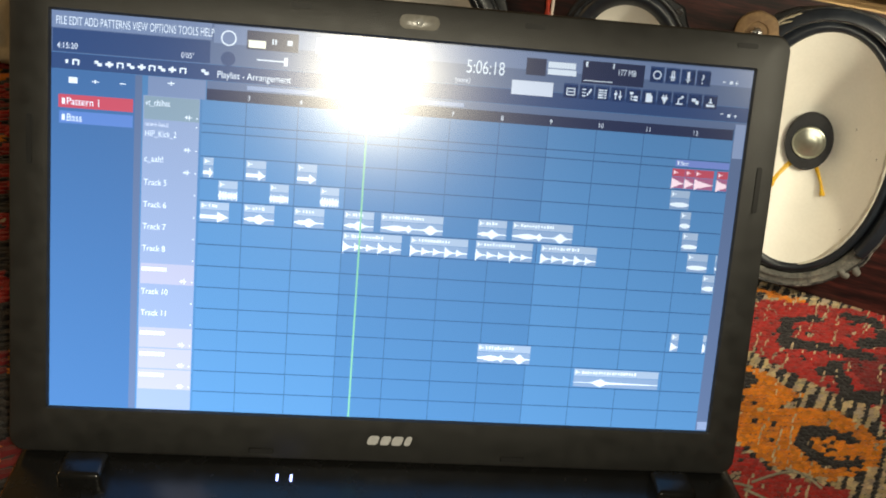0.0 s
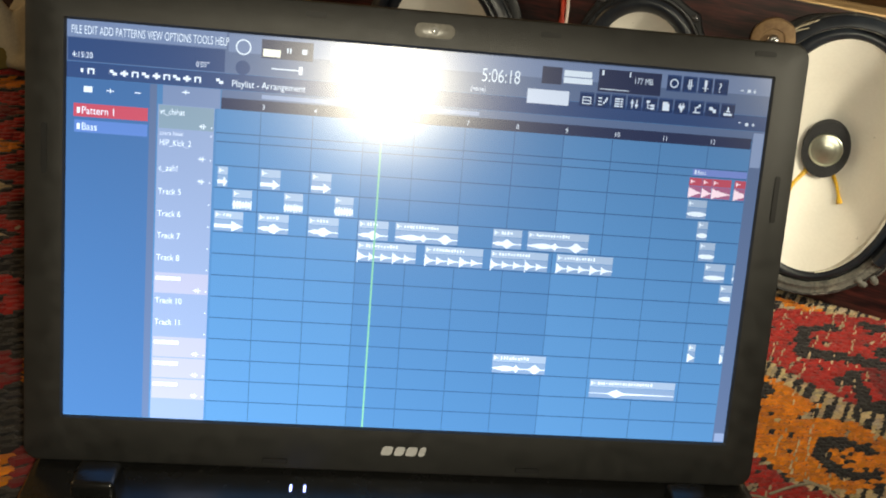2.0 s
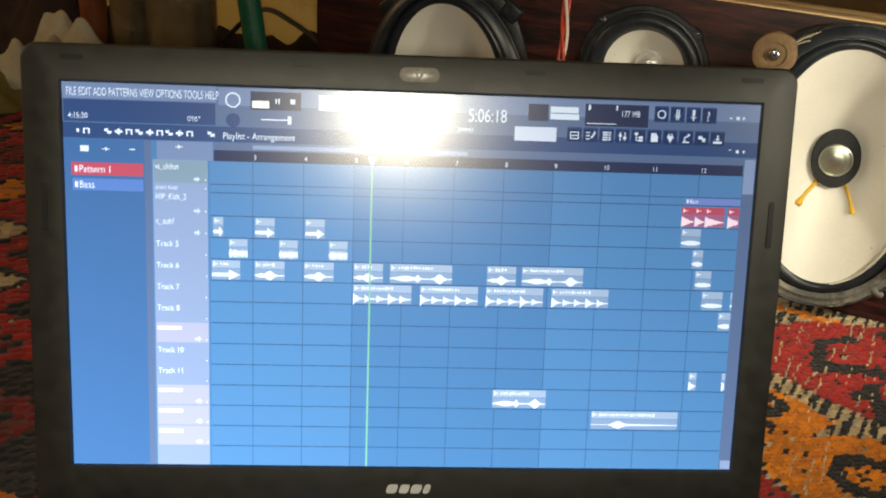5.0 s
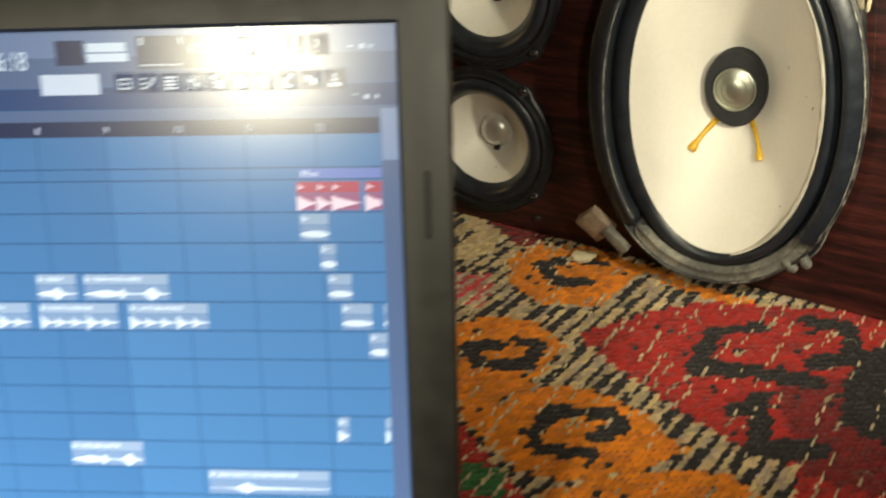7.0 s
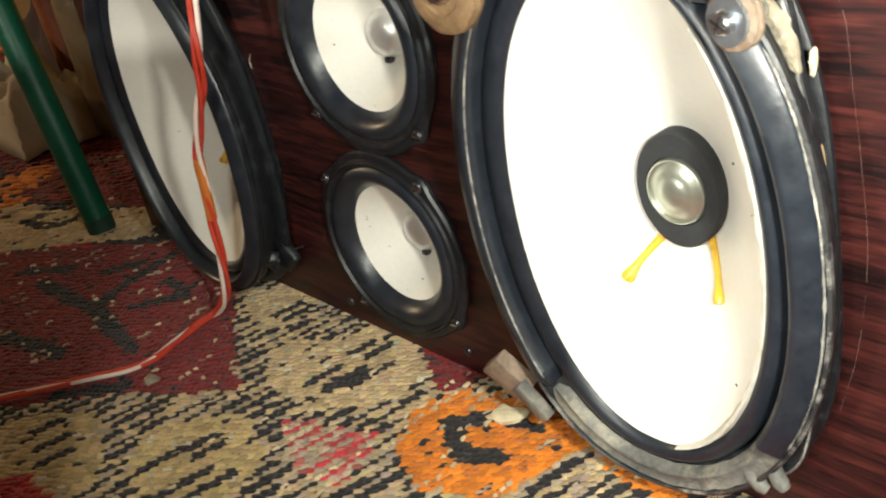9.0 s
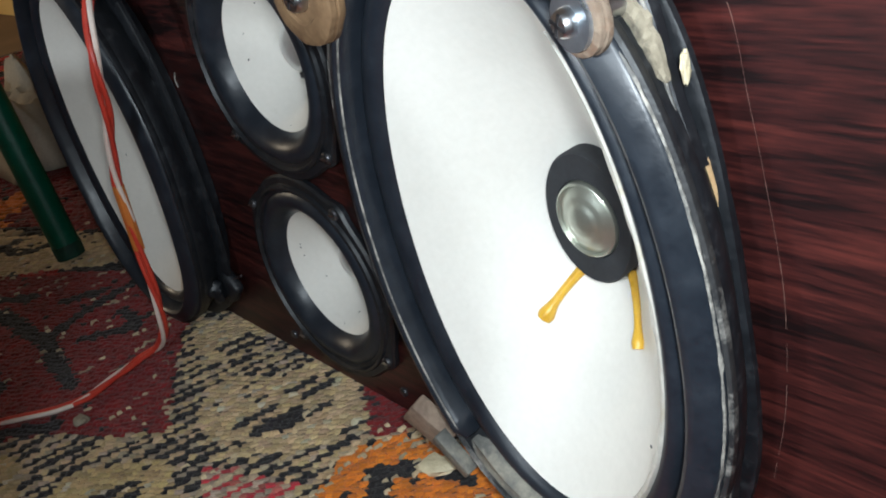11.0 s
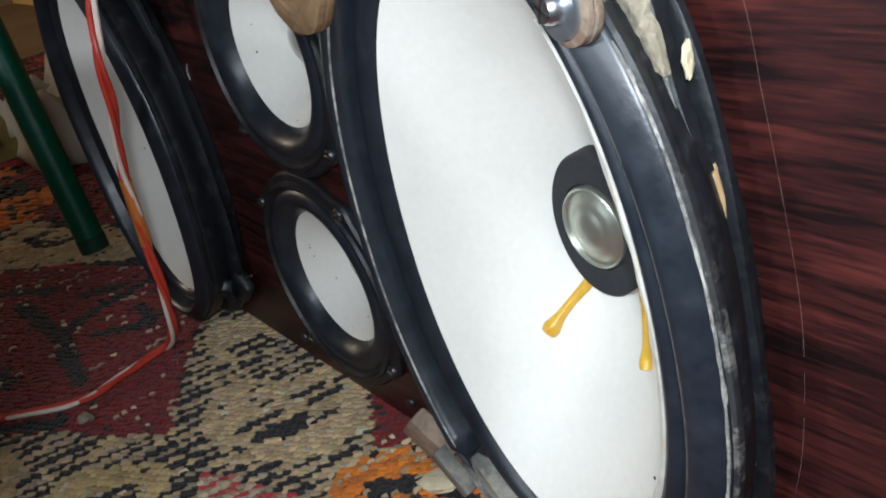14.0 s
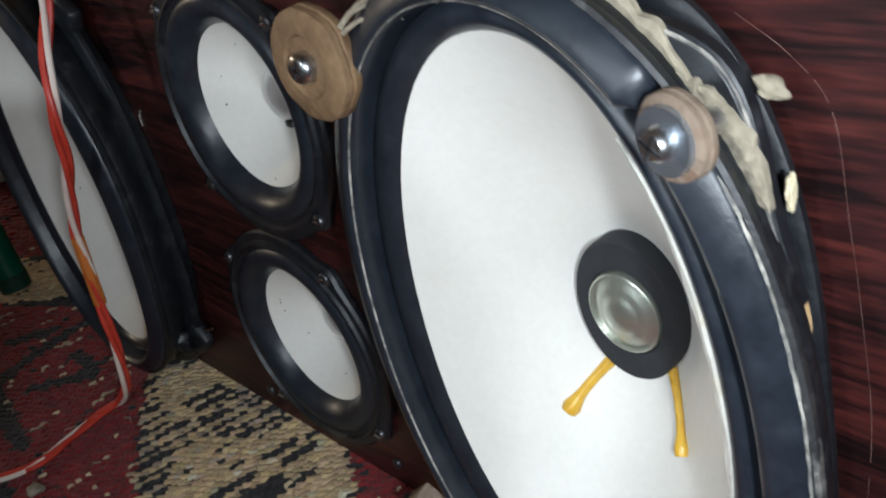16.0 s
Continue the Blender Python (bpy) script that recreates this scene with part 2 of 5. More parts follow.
# ---------------------------------------------------------------- mesh helpers
def part(name, bm, material, parent=None, label="", smooth=True):
    me = bpy.data.meshes.new(name)
    bmesh.ops.recalc_face_normals(bm, faces=bm.faces[:])
    bm.to_mesh(me)
    bm.free()
    for q in me.polygons:
        q.use_smooth = smooth
    if smooth:
        me.set_sharp_from_angle(angle=radians(42))
    me.materials.append(material)
    ob = new(name, me)
    if parent:
        ob.parent = parent
    if label:
        tagged(ob, label)
    return ob


def thing(name, m, label, category, group="", kind=""):
    ob = new(name)
    ob.empty_display_size = 0.02
    ob.matrix_world = m
    return tagged(ob, label, category, group, kind)


def block(x0, x1, y0, y1, z0, z1, bevel=0.0, seg=2):
    bm = bmesh.new()
    bmesh.ops.create_cube(bm, size=1)
    for v in bm.verts:
        v.co = Vector(((x0 + x1) / 2 + v.co.x * (x1 - x0), (y0 + y1) / 2 + v.co.y * (y1 - y0), (z0 + z1) / 2 + v.co.z * (z1 - z0)))
    if bevel:
        bmesh.ops.bevel(bm, geom=bm.edges[:], offset=bevel, segments=seg, affect="EDGES", profile=0.5)
    return bm


def loft(loops, closed=True, cap_first=False, cap_last=False):
    """A skin over rings of points that all have the same count."""
    bm = bmesh.new()
    rings = [[bm.verts.new(p) for p in ring] for ring in loops]
    n = len(rings[0])
    for a, b in zip(rings, rings[1:]):
        for i in range(n if closed else n - 1):
            j = (i + 1) % n
            bm.faces.new((a[i], a[j], b[j], b[i]))
    if cap_first:
        bm.faces.new(rings[0])
    if cap_last:
        bm.faces.new(list(reversed(rings[-1])))
    return bm


def tube(points, radius, sides=10, taper=None):
    """A round tube along points, with a radius for each point where taper is given."""
    pts = [Vector(p) for p in points]
    loops = []
    side = None
    for i, p in enumerate(pts):
        d = (pts[min(i + 1, len(pts) - 1)] - pts[max(i - 1, 0)]).normalized()
        if side is None:
            side = d.orthogonal().normalized()
        side = (side - d * side.dot(d)).normalized()
        up = d.cross(side)
        r = taper[i] if taper else radius
        loops.append([p + side * r * math.cos(a) + up * r * math.sin(a) for a in (2 * math.pi * k / sides for k in range(sides))])
    return loft(loops, True, True, True)


def smooth_path(ctrl, steps=10):
    """Points of a Catmull-Rom curve through ctrl."""
    c = [Vector(p) for p in ctrl]
    c = [c[0] * 2 - c[1]] + c + [c[-1] * 2 - c[-2]]
    out = []
    for i in range(1, len(c) - 2):
        for k in range(steps):
            t = k / steps
            out.append(0.5 * (2 * c[i] + (c[i + 1] - c[i - 1]) * t + (2 * c[i - 1] - 5 * c[i] + 4 * c[i + 1] - c[i + 2]) * t * t
                              + (3 * c[i] - c[i - 1] - 3 * c[i + 1] + c[i + 2]) * t ** 3))
    out.append(c[-2])
    return out


def oval(a, b, y, n=96, power=2.0):
    """A ring of points in the x-z plane at depth y."""
    out = []
    for k in range(n):
        t = 2 * math.pi * k / n
        c, s = math.cos(t), math.sin(t)
        out.append(Vector((a * math.copysign(abs(c) ** (2 / power), c), y, b * math.copysign(abs(s) ** (2 / power), s))))
    return out


def knob(r, h, y0, n=24, dome=0.4):
    """A low round button that stands out towards -y."""
    loops = [oval(r * 0.98, r * 0.98, y0, n), oval(r, r, y0 - h * 0.3, n)]
    for k in range(1, 5):
        a = k / 4 * math.pi / 2
        loops.append(oval(r * (1 - dome + dome * math.cos(a)) if k < 4 else r * 0.35, r * (1 - dome + dome * math.cos(a)) if k < 4 else r * 0.35, y0 - h * (0.3 + 0.7 * math.sin(a)), n))
    return loft(loops, True, False, True)


# ---------------------------------------------------------------- room
def structure(name, bm, material, label, category):
    return tagged(part(name, bm, material, None, "", False), label, category, "", "structure")


structure("floor", block(-2.6, 2.0, -2.4, 0.5, -0.10, -0.012), M_FLOOR, "plain dark floor under the woven rug", "floor")
structure("wall_north", block(-2.6, 2.0, 0.44, 0.54, -0.012, 2.4), M_WALL, "ochre painted wall with faint stains", "wall")
structure("wall_south", block(-2.6, 2.0, -2.5, -2.4, -0.012, 2.4), M_PLASTER, "dim plastered wall behind the camera", "wall")
structure("wall_west", block(-2.7, -2.6, -2.4, 0.44, -0.012, 2.4), M_PLASTER, "dim plastered wall", "wall")
structure("wall_east", block(2.0, 2.1, -2.4, 0.44, -0.012, 2.4), M_PLASTER, "dim plastered wall", "wall")
structure("ceiling", block(-2.7, 2.1, -2.5, 0.54, 2.4, 2.5), M_PLASTER, "plain dim ceiling", "ceiling")

# ---------------------------------------------------------------- rug
TURN = radians(80)          # the run of the weave
SLANT = radians(40)         # the run of the hooked figures
HP, HQ = (math.cos(SLANT), math.sin(SLANT)), (-math.sin(SLANT), math.cos(SLANT))
RP, RQ = (math.cos(TURN), math.sin(TURN)), (-math.sin(TURN), math.cos(TURN))
YARN = {"red": (0.36, 0.016, 0.012), "wine": (0.17, 0.010, 0.011), "orange": (0.66, 0.20, 0.006), "black": (0.016, 0.014, 0.015),
        "beige": (0.52, 0.39, 0.21), "sand": (0.48, 0.36, 0.16), "pink": (0.42, 0.12, 0.09), "green": (0.03, 0.13, 0.04), "cream": (0.52, 0.47, 0.33), "sliver": (0.40, 0.31, 0.20), "rose": (0.46, 0.035, 0.045), "grey": (0.40, 0.32, 0.22)}


def inside(x, y, poly):
    hit = False
    for (ax, ay), (bx, by) in zip(poly, poly[1:] + poly[:1]):
        if (ay > y) != (by > y) and x < (bx - ax) * (y - ay) / (by - ay) + ax:
            hit = not hit
    return hit


# fields of the pattern, in millimetres of the plan; the last that holds a knot wins
FIELDS = [
    ("wine", [(-420, -190), (-535, -97), (-416, -13), (-343, 40), (-283, -31), (-197, -85), (-251, -119), (-324, -190)]),
    ("beige", [(-629, -56), (-477, 20), (-429, -10), (-535, -97)]),
    ("wine", [(-800, 0), (-830, 180), (-480, 60), (-480, 22), (-609, -33)]),
    ("orange", [(-700, -20), (-690, 20), (-650, 5), (-640, -30)]),
    ("beige", [(-274, -30), (-276, 4), (-236, 6), (-223, -30), (-247, -40)]),
    ("beige", [(-210, -56), (-214, -37), (-184, -16), (-182, 2), (-146, 2), (-117, -13), (-117, -38), (-127, -54), (-149, -70), (-182, -72)]),
    ("wine", [(-150, 8), (-92, 8), (-90, -10), (-104, -21)]),
    ("sand", [(-199, -152), (-212, -136), (-205, -118), (-177, -94), (-146, -103), (-134, -118), (-133, -130), (-141, -150), (-176, -158)]),
    ("sand", [(-292, -178), (-283, -165), (-256, -143), (-220, -154), (-194, -173), (-201, -194), (-250, -215)]),
    ("pink", [(-157, -86), (-136, -74), (-104, -62), (-93, -79), (-94, -98), (-118, -104)]),
    ("red", [(-29, -98), (2, -55), (30, -27), (131, 10), (220, 20), (220, -150), (140, -147), (78, -145), (44, -133), (6, -116)]),
    ("wine", [(84, -80), (131, -60), (220, -40), (220, -160), (110, -150)]),
    ("orange", [(-105, -40), (-91, -11), (-56, 0), (-15, -5), (-22, -41), (-28, -64), (-62, -77), (-88, -66)]),
    ("orange", [(-20, -3), (20, -12), (62, -14), (40, -24), (0, -20)]),
    ("orange", [(-101, -125), (-82, -104), (-59, -97), (-31, -111), (-32, -141), (-40, -160), (-60, -168), (-82, -156)]),
    ("orange", [(-82, -160), (-40, -152), (-1, -141), (30, -146), (58, -162), (41, -187), (19, -207), (-10, -215), (-53, -197)]),
    ("orange", [(0, -226), (44, -185), (81, -167), (113, -186), (107, -216), (80, -247), (44, -254)]),
    ("red", [(-120, -145), (-82, -164), (-53, -199), (0, -230), (44, -258), (90, -252), (90, -330), (-120, -330)]),
    ("red", [(-240, -190), (-176, -187), (-160, -170), (-120, -150), (-110, -190), (-160, -260), (-260, -260)]),
    ("red", [(110, -150), (220, -150), (220, -330), (120, -230), (118, -190)]),
    ("black", [(118, -62), (134, -17), (165, -25), (165, -112), (144, -112), (122, -104)]),
    ("green", [(-40, -222), (-16, -218), (-10, -236), (-34, -240)]),
    ("green", [(-215, -205), (-196, -200), (-192, -214), (-212, -218)]),
]
# hooks: centre, outer size along the weave and across it, opening angle, size of the inner eye, tilt
HOOKS = [(78, -212, 24, 20, -60, 0.5), (160, -190, 28, 24, 20, 0.5), (-545, -35, 30, 18, 30, 0.5)]
# strokes of the figures: from, to and half the width
BARS = [
    ((-80, -36), (-68, -22), 5.5), ((-80, -38), (-58, -49), 5.5), ((-58, -49), (-44, -41), 5), ((-66, -20), (-42, -15), 3.5),
    ((-81, -138), (-66, -129), 5), ((-81, -139), (-68, -149), 5), ((-68, -149), (-43, -137), 5), ((-43, -135), (-44, -118), 5), ((-60, -119), (-45, -116), 4),
    ((-15, -186), (-14, -168), 5), ((-14, -167), (14, -154), 5.5), ((14, -154), (24, -161), 5), ((24, -162), (12, -176), 4.5), ((-12, -196), (17, -187), 4.5),
    ((43, -56), (67, -39), 5), ((43, -58), (43, -97), 5.5), ((43, -92), (104, -76), 7), ((90, -20), (112, -15), 6), ((112, -15), (121, -41), 6), ((121, -41), (101, -60), 6),
    ((81, -103), (90, -143), 6), ((97, -141), (116, -129), 6), ((72, -120), (82, -104), 5),
    ((-437, -94), (-368, -90), 6), ((-368, -90), (-378, -58), 5), ((-378, -58), (-385, -16), 5), ((-360, -88), (-296, -99), 6), ((-342, -72), (-322, -44), 5), ((-385, -141), (-333, -128), 6),
    ((-410, -60), (-396, -36), 4.5), ((-352, -40), (-322, -42), 4.5), ((-290, -150), (-262, -120), 5), ((-470, -95), (-440, -70), 5)]
# single dashes of the pale figures, which lie along the weave
DASHES = [(-170, -58, 19, 3.0), (-156, -54, 24, 3.4), (-148, -47, 27, 3.2), (-170, -26, 13, 2.8), (-160, -22, 15, 3.0), (-245, -25, 18, 3.6), (-235, -22, 17, 3.2), (-178, -128, 18, 2.8), (-170, -131, 18, 2.8),
          (-162, -157, 29, 3.0), (-150, -151, 25, 2.8), (-186, -151, 19, 2.8), (-268, -172, 15, 3.2), (-252, -177, 17, 3.2), (-238, -183, 17, 3.2)]
BARS += [((x, y), (x + n * RP[0], y + n * RP[1]), w) for x, y, n, w in DASHES]


def near_bar(x, y):
    for (ax, ay), (bx, by), w in BARS:
        t = max(0, min(1, ((x - ax) * (bx - ax) + (y - ay) * (by - ay)) / ((bx - ax) ** 2 + (by - ay) ** 2)))
        if math.hypot(x - ax - t * (bx - ax), y - ay - t * (by - ay)) < w:
            return True
    return False


def yarn(x, y, row, col, rnd):
    """The colour of the knot at x, y millimetres in weave row number row."""
    ground = None
    for name, poly in FIELDS:
        if inside(x, y, poly):
            ground = name
    for cx, cy, a, b, gap, eye_size in HOOKS:
        p = ((x - cx) * HP[0] + (y - cy) * HP[1]) / a
        q = ((x - cx) * HQ[0] + (y - cy) * HQ[1]) / b
        r = max(abs(p) * 0.92, abs(q) * 0.92, (abs(p) + abs(q)) * 0.72)
        if r < 1:
            turn = (math.degrees(math.atan2(q, p)) - gap) % 360
            if eye_size <= r and not (turn < 62 and r > eye_size):
                return "black" if rnd.random() > 0.06 else (ground or "beige")
            if 0.12 < r < eye_size * 0.55 and 150 < turn < 330:
                return "black"
    if near_bar(x, y):
        return "black"
    if ground is None:
        if -330 < x < 120 and y > -300:
            # between the figures: dark and pale rows by turns, broken at random
            dash = random.Random(row * 131 + (col + row // 3) // 3).random()
            if (row % 3 == 0 and dash < 0.88) or (row % 3 == 1 and dash < 0.42):
                return "black"
            return "beige" if rnd.random() > 0.35 else "grey"
        u, w = (x * HP[0] + y * HP[1]) / 115, (x * HQ[0] + y * HQ[1]) / 90
        iu, iw = math.floor(u), math.floor(w)
        h = random.Random(iu * 7919 + iw * 104729).random()
        fu, fw = abs(u - iu - 0.5), abs(w - iw - 0.5)
        d = fu + fw
        if 0.26 < d < 0.36 or d > 0.62:
            return "black"
        if d < 0.36:
            return ("orange", "beige", "red", "wine")[int(h * 4)]
        return ("red", "wine", "red", "orange")[int(h * 40) % 4]
    if ground == "pink":
        dash = random.Random(row * 71 + (col + row // 3) // 2).random()
        return "rose" if row % 3 == 0 and dash < 0.8 else "pink" if rnd.random() < 0.3 else "grey"
    if ground in ("beige", "sand"):
        if row % 3 == 0 and random.Random(row * 71 + (col + row // 3) // 2).random() < 0.04:
            return "black"
        if rnd.random() < 0.05:
            return "cream"
    # warp shows through in short slivers along the rows
    if random.Random(row * 977 + col // 2 * 13).random() < (0.02 if ground in ("red", "wine") else 0.015):
        return "sliver"
    return ground if rnd.random() > 0.02 else "black"


def build_rug():
    """The rug, knot by knot: low rounded tufts where it is seen near, larger ones farther off."""
    rnd = random.Random(4)
    verts, faces, cols = [], [], []

    def knots(dp, dq, box, z0, height, hole=None):
        x0, x1, y0, y1 = box
        reach = max(abs(v) for v in box) * 1.6
        n, m = int(reach / dp), int(reach / dq)
        for j in range(-m, m):
            shift = (j % 2) * dp * 0.5
            for i in range(-n, n):
                p, q = i * dp + shift, j * dq
                x, y = p * RP[0] + q * RQ[0], p * RP[1] + q * RQ[1]
                if not (x0 <= x <= x1 and y0 <= y <= y1):
                    continue
                if hole and hole[0] < x < hole[1] and hole[2] < y < hole[3]:
                    continue
                kind = yarn(x * 1000, y * 1000, j, i, rnd)
                c = YARN[kind]
                slim = 0.45 if kind == "sliver" else 1.0
                g = rnd.uniform(0.72, 1.22)
                c = (c[0] * g, c[1] * g * rnd.uniform(0.94, 1.06), c[2] * g * rnd.uniform(0.9, 1.1), 1)
                h = height * rnd.uniform(0.55, 1.3)
                lean = rnd.uniform(-0.3, 0.3) * dp
                o = len(verts)
                for a, b, z in ((-0.56, -0.56, 0), (0.56, -0.56, 0), (0.56, 0.56, 0), (-0.56, 0.56, 0), (-0.30, -0.36, h), (0.30, -0.36, h), (0.30, 0.36, h * 0.9), (-0.30, 0.36, h * 0.9)):
                    pp, qq = p + a * dp + (lean if z else 0), q + b * dq * slim + (lean * 0.4 if z else 0) + (0.34 * dq * (-1 if a > 0 else 1))
                    verts.append((pp * RP[0] + qq * RQ[0], pp * RP[1] + qq * RQ[1], z0 + z))
                for f in ((4, 5, 6, 7), (0, 1, 5, 4), (1, 2, 6, 5), (2, 3, 7, 6), (3, 0, 4, 7)):
                    faces.append(tuple(o + k for k in f))
                    cols.append(c)
    near = (-0.56, 0.18, -0.290, 0.03)
    knots(0.0050, 0.00283, near, -0.0018, 0.0014)
    knots(0.0105, 0.0065, (-1.5, 0.62, -0.95, 0.40), -0.0030, 0.0026, (near[0] + 0.006, near[1] - 0.006, near[2] + 0.006, near[3] - 0.006))
    # pale warp that shows between the wefts: short stitches in files that run across the rows
    lean = radians(84)
    dx, dy = math.cos(lean), math.sin(lean)
    pitch = 0.0085
    for f in range(-70, 60):
        start = f * pitch * 1.0
        v = -0.45
        while v < 0.04:
            v += rnd.uniform(0.0035, 0.006)
            wander = 0.006 * noise.noise((f * 1.9, v * 9, 4.0))
            x, y = start + v * dx + wander + rnd.uniform(-0.0012, 0.0012), v * dy
            if not (-0.55 < x < 0.24 and -0.34 < y < 0.02):
                continue
            if noise.noise((f * 3.7, v * 30, 1.5)) < 0.04 or rnd.random() < (0.2 if x > -0.19 else 0.85):
                continue
            kind = yarn(x * 1000, y * 1000, round((x * RQ[0] + y * RQ[1]) / 0.00283), round((x * RP[0] + y * RP[1]) / 0.0050), rnd)
            if kind in ("beige", "sand", "cream") or (kind == "black" and rnd.random() < 0.6):
                continue
            g = rnd.uniform(0.6, 1.15)
            c = (0.60 * g, 0.49 * g, 0.30 * g, 1)
            hl, hw, top = rnd.uniform(0.0012, 0.0028), rnd.uniform(0.0005, 0.0011), rnd.uniform(0.0002, 0.0008)
            o = len(verts)
            for a, b, z in ((-1, -1, -0.0018), (1, -1, -0.0018), (1, 1, -0.0018), (-1, 1, -0.0018), (-0.7, -0.5, top), (0.7, -0.5, top), (0.7, 0.5, top), (-0.7, 0.5, top)):
                verts.append((x + a * hl * dx - b * hw * dy, y + a * hl * dy + b * hw * dx, z))
            for q in ((4, 5, 6, 7), (0, 1, 5, 4), (1, 2, 6, 5), (2, 3, 7, 6), (3, 0, 4, 7)):
                faces.append(tuple(o + k for k in q))
                cols.append(c)
    o = len(verts)
    verts.extend([(-1.52, -0.97, -0.0025), (0.64, -0.97, -0.0025), (0.64, 0.42, -0.0025), (-1.52, 0.42, -0.0025),
                  (-1.52, -0.97, -0.0115), (0.64, -0.97, -0.0115), (0.64, 0.42, -0.0115), (-1.52, 0.42, -0.0115)])
    for f in ((0, 1, 2, 3), (4, 7, 6, 5), (0, 4, 5, 1), (1, 5, 6, 2), (2, 6, 7, 3), (3, 7, 4, 0)):
        faces.append(tuple(o + k for k in f))
        cols.append((0.04, 0.03, 0.025, 1))
    me = bpy.data.meshes.new("rug")
    me.from_pydata(verts, [], faces)
    at = me.attributes.new("yarn", "FLOAT_COLOR", "FACE")
    at.data.foreach_set("color", np.array(cols, dtype=np.float32).ravel())
    me.materials.append(M_RUG)
    me.polygons.foreach_set("use_smooth", [False] * len(me.polygons))
    ob = new("rug", me)
    return tagged(ob, "coarse woven wool rug with red, orange, beige and black hooked figures", "rug")


build_rug()

# ---------------------------------------------------------------- loudspeaker cabinet
RIGHT = (0.0192, 0.1265, -5.0)     # x, z and lean of the oval drivers' axes
LEFT = (-0.3040, 0.1135, -6.0)
LOW = (-0.1432, 0.0636, -8.0)      # x, z and turn of the round drivers
HIGH = (-0.1418, 0.1715, 0.0)
PANEL = (-0.449, 0.165, 0.0, 0.236)


def turned(x, z, lean, pts):
    c, s = math.cos(radians(lean)), math.sin(radians(lean))
    return [Vector((x + p.x * c + p.z * s, p.y, z - p.x * s + p.z * c)) for p in pts]


cabinet = thing("speaker_cabinet", pose(0, 0, 0), "dark mahogany loudspeaker cabinet with four salvaged drivers, standing on the rug", "loudspeaker")


def front_panel():
    bm = bmesh.new()
    x0, x1, z0, z1 = PANEL
    loops = [[Vector((x0, 0, z0)), Vector((x1, 0, z0)), Vector((x1, 0, z1)), Vector((x0, 0, z1))]]
    for x, z, lean in (RIGHT, LEFT):
        loops.append(turned(x, z, lean, oval(0.064, 0.1, 0, 64)))
    for x, z, lean in (LOW, HIGH):
        loops.append(turned(x, z, lean, oval(0.043, 0.043, 0, 48)))
    edges = []
    for loop in loops:
        vs = [bm.verts.new(p) for p in loop]
        for a, b in zip(vs, vs[1:] + vs[:1]):
            edges.append(bm.edges.new((a, b)))
    bmesh.ops.triangle_fill(bm, edges=edges, use_beauty=True, use_dissolve=False)
    res = bmesh.ops.extrude_face_region(bm, geom=bm.faces[:])
    for g in res["geom"]:
        if isinstance(g, bmesh.types.BMVert):
            g.co.y += 0.016
    return bm


part("front_panel", front_panel(), M_MAHOGANY, cabinet, "mahogany laminate front with streaked grain and fine scratches", False)
x0, x1, z0, z1 = PANEL
part("side_panel", block(x0, x0 + 0.016, 0.0165, 0.25, z0, z1, 0.001), M_MAHOGANY, cabinet)
part("side_panel", block(x1 - 0.016, x1, 0.0165, 0.25, z0, z1, 0.001), M_MAHOGANY, cabinet)
part("bottom_panel", block(x0 + 0.0165, x1 - 0.0165, 0.0165, 0.2335, z0, 0.016), M_MAHOGANY, cabinet)
part("back_panel", block(x0 + 0.0165, x1 - 0.0165, 0.234, 0.25, z0, z1), M_MAHOGANY, cabinet)
part("top_panel", block(x0 + 0.0165, x1 - 0.0165, 0.0375, 0.2335, z1 - 0.018, z1 - 0.002), M_MAHOGANY, cabinet)
part("top_batten", block(x0 + 0.0165, x1 - 0.0165, 0.0165, 0.037, z1 - 0.022, z1 + 0.0015, 0.001), M_PLY, cabinet, "bare pale plywood batten along the top")
part("edge_strip", block(x0, x1, 0.0, 0.016, z1 + 0.0002, z1 + 0.0018, 0.0004), M_PLY, cabinet, "bare pale plywood edge of the front")


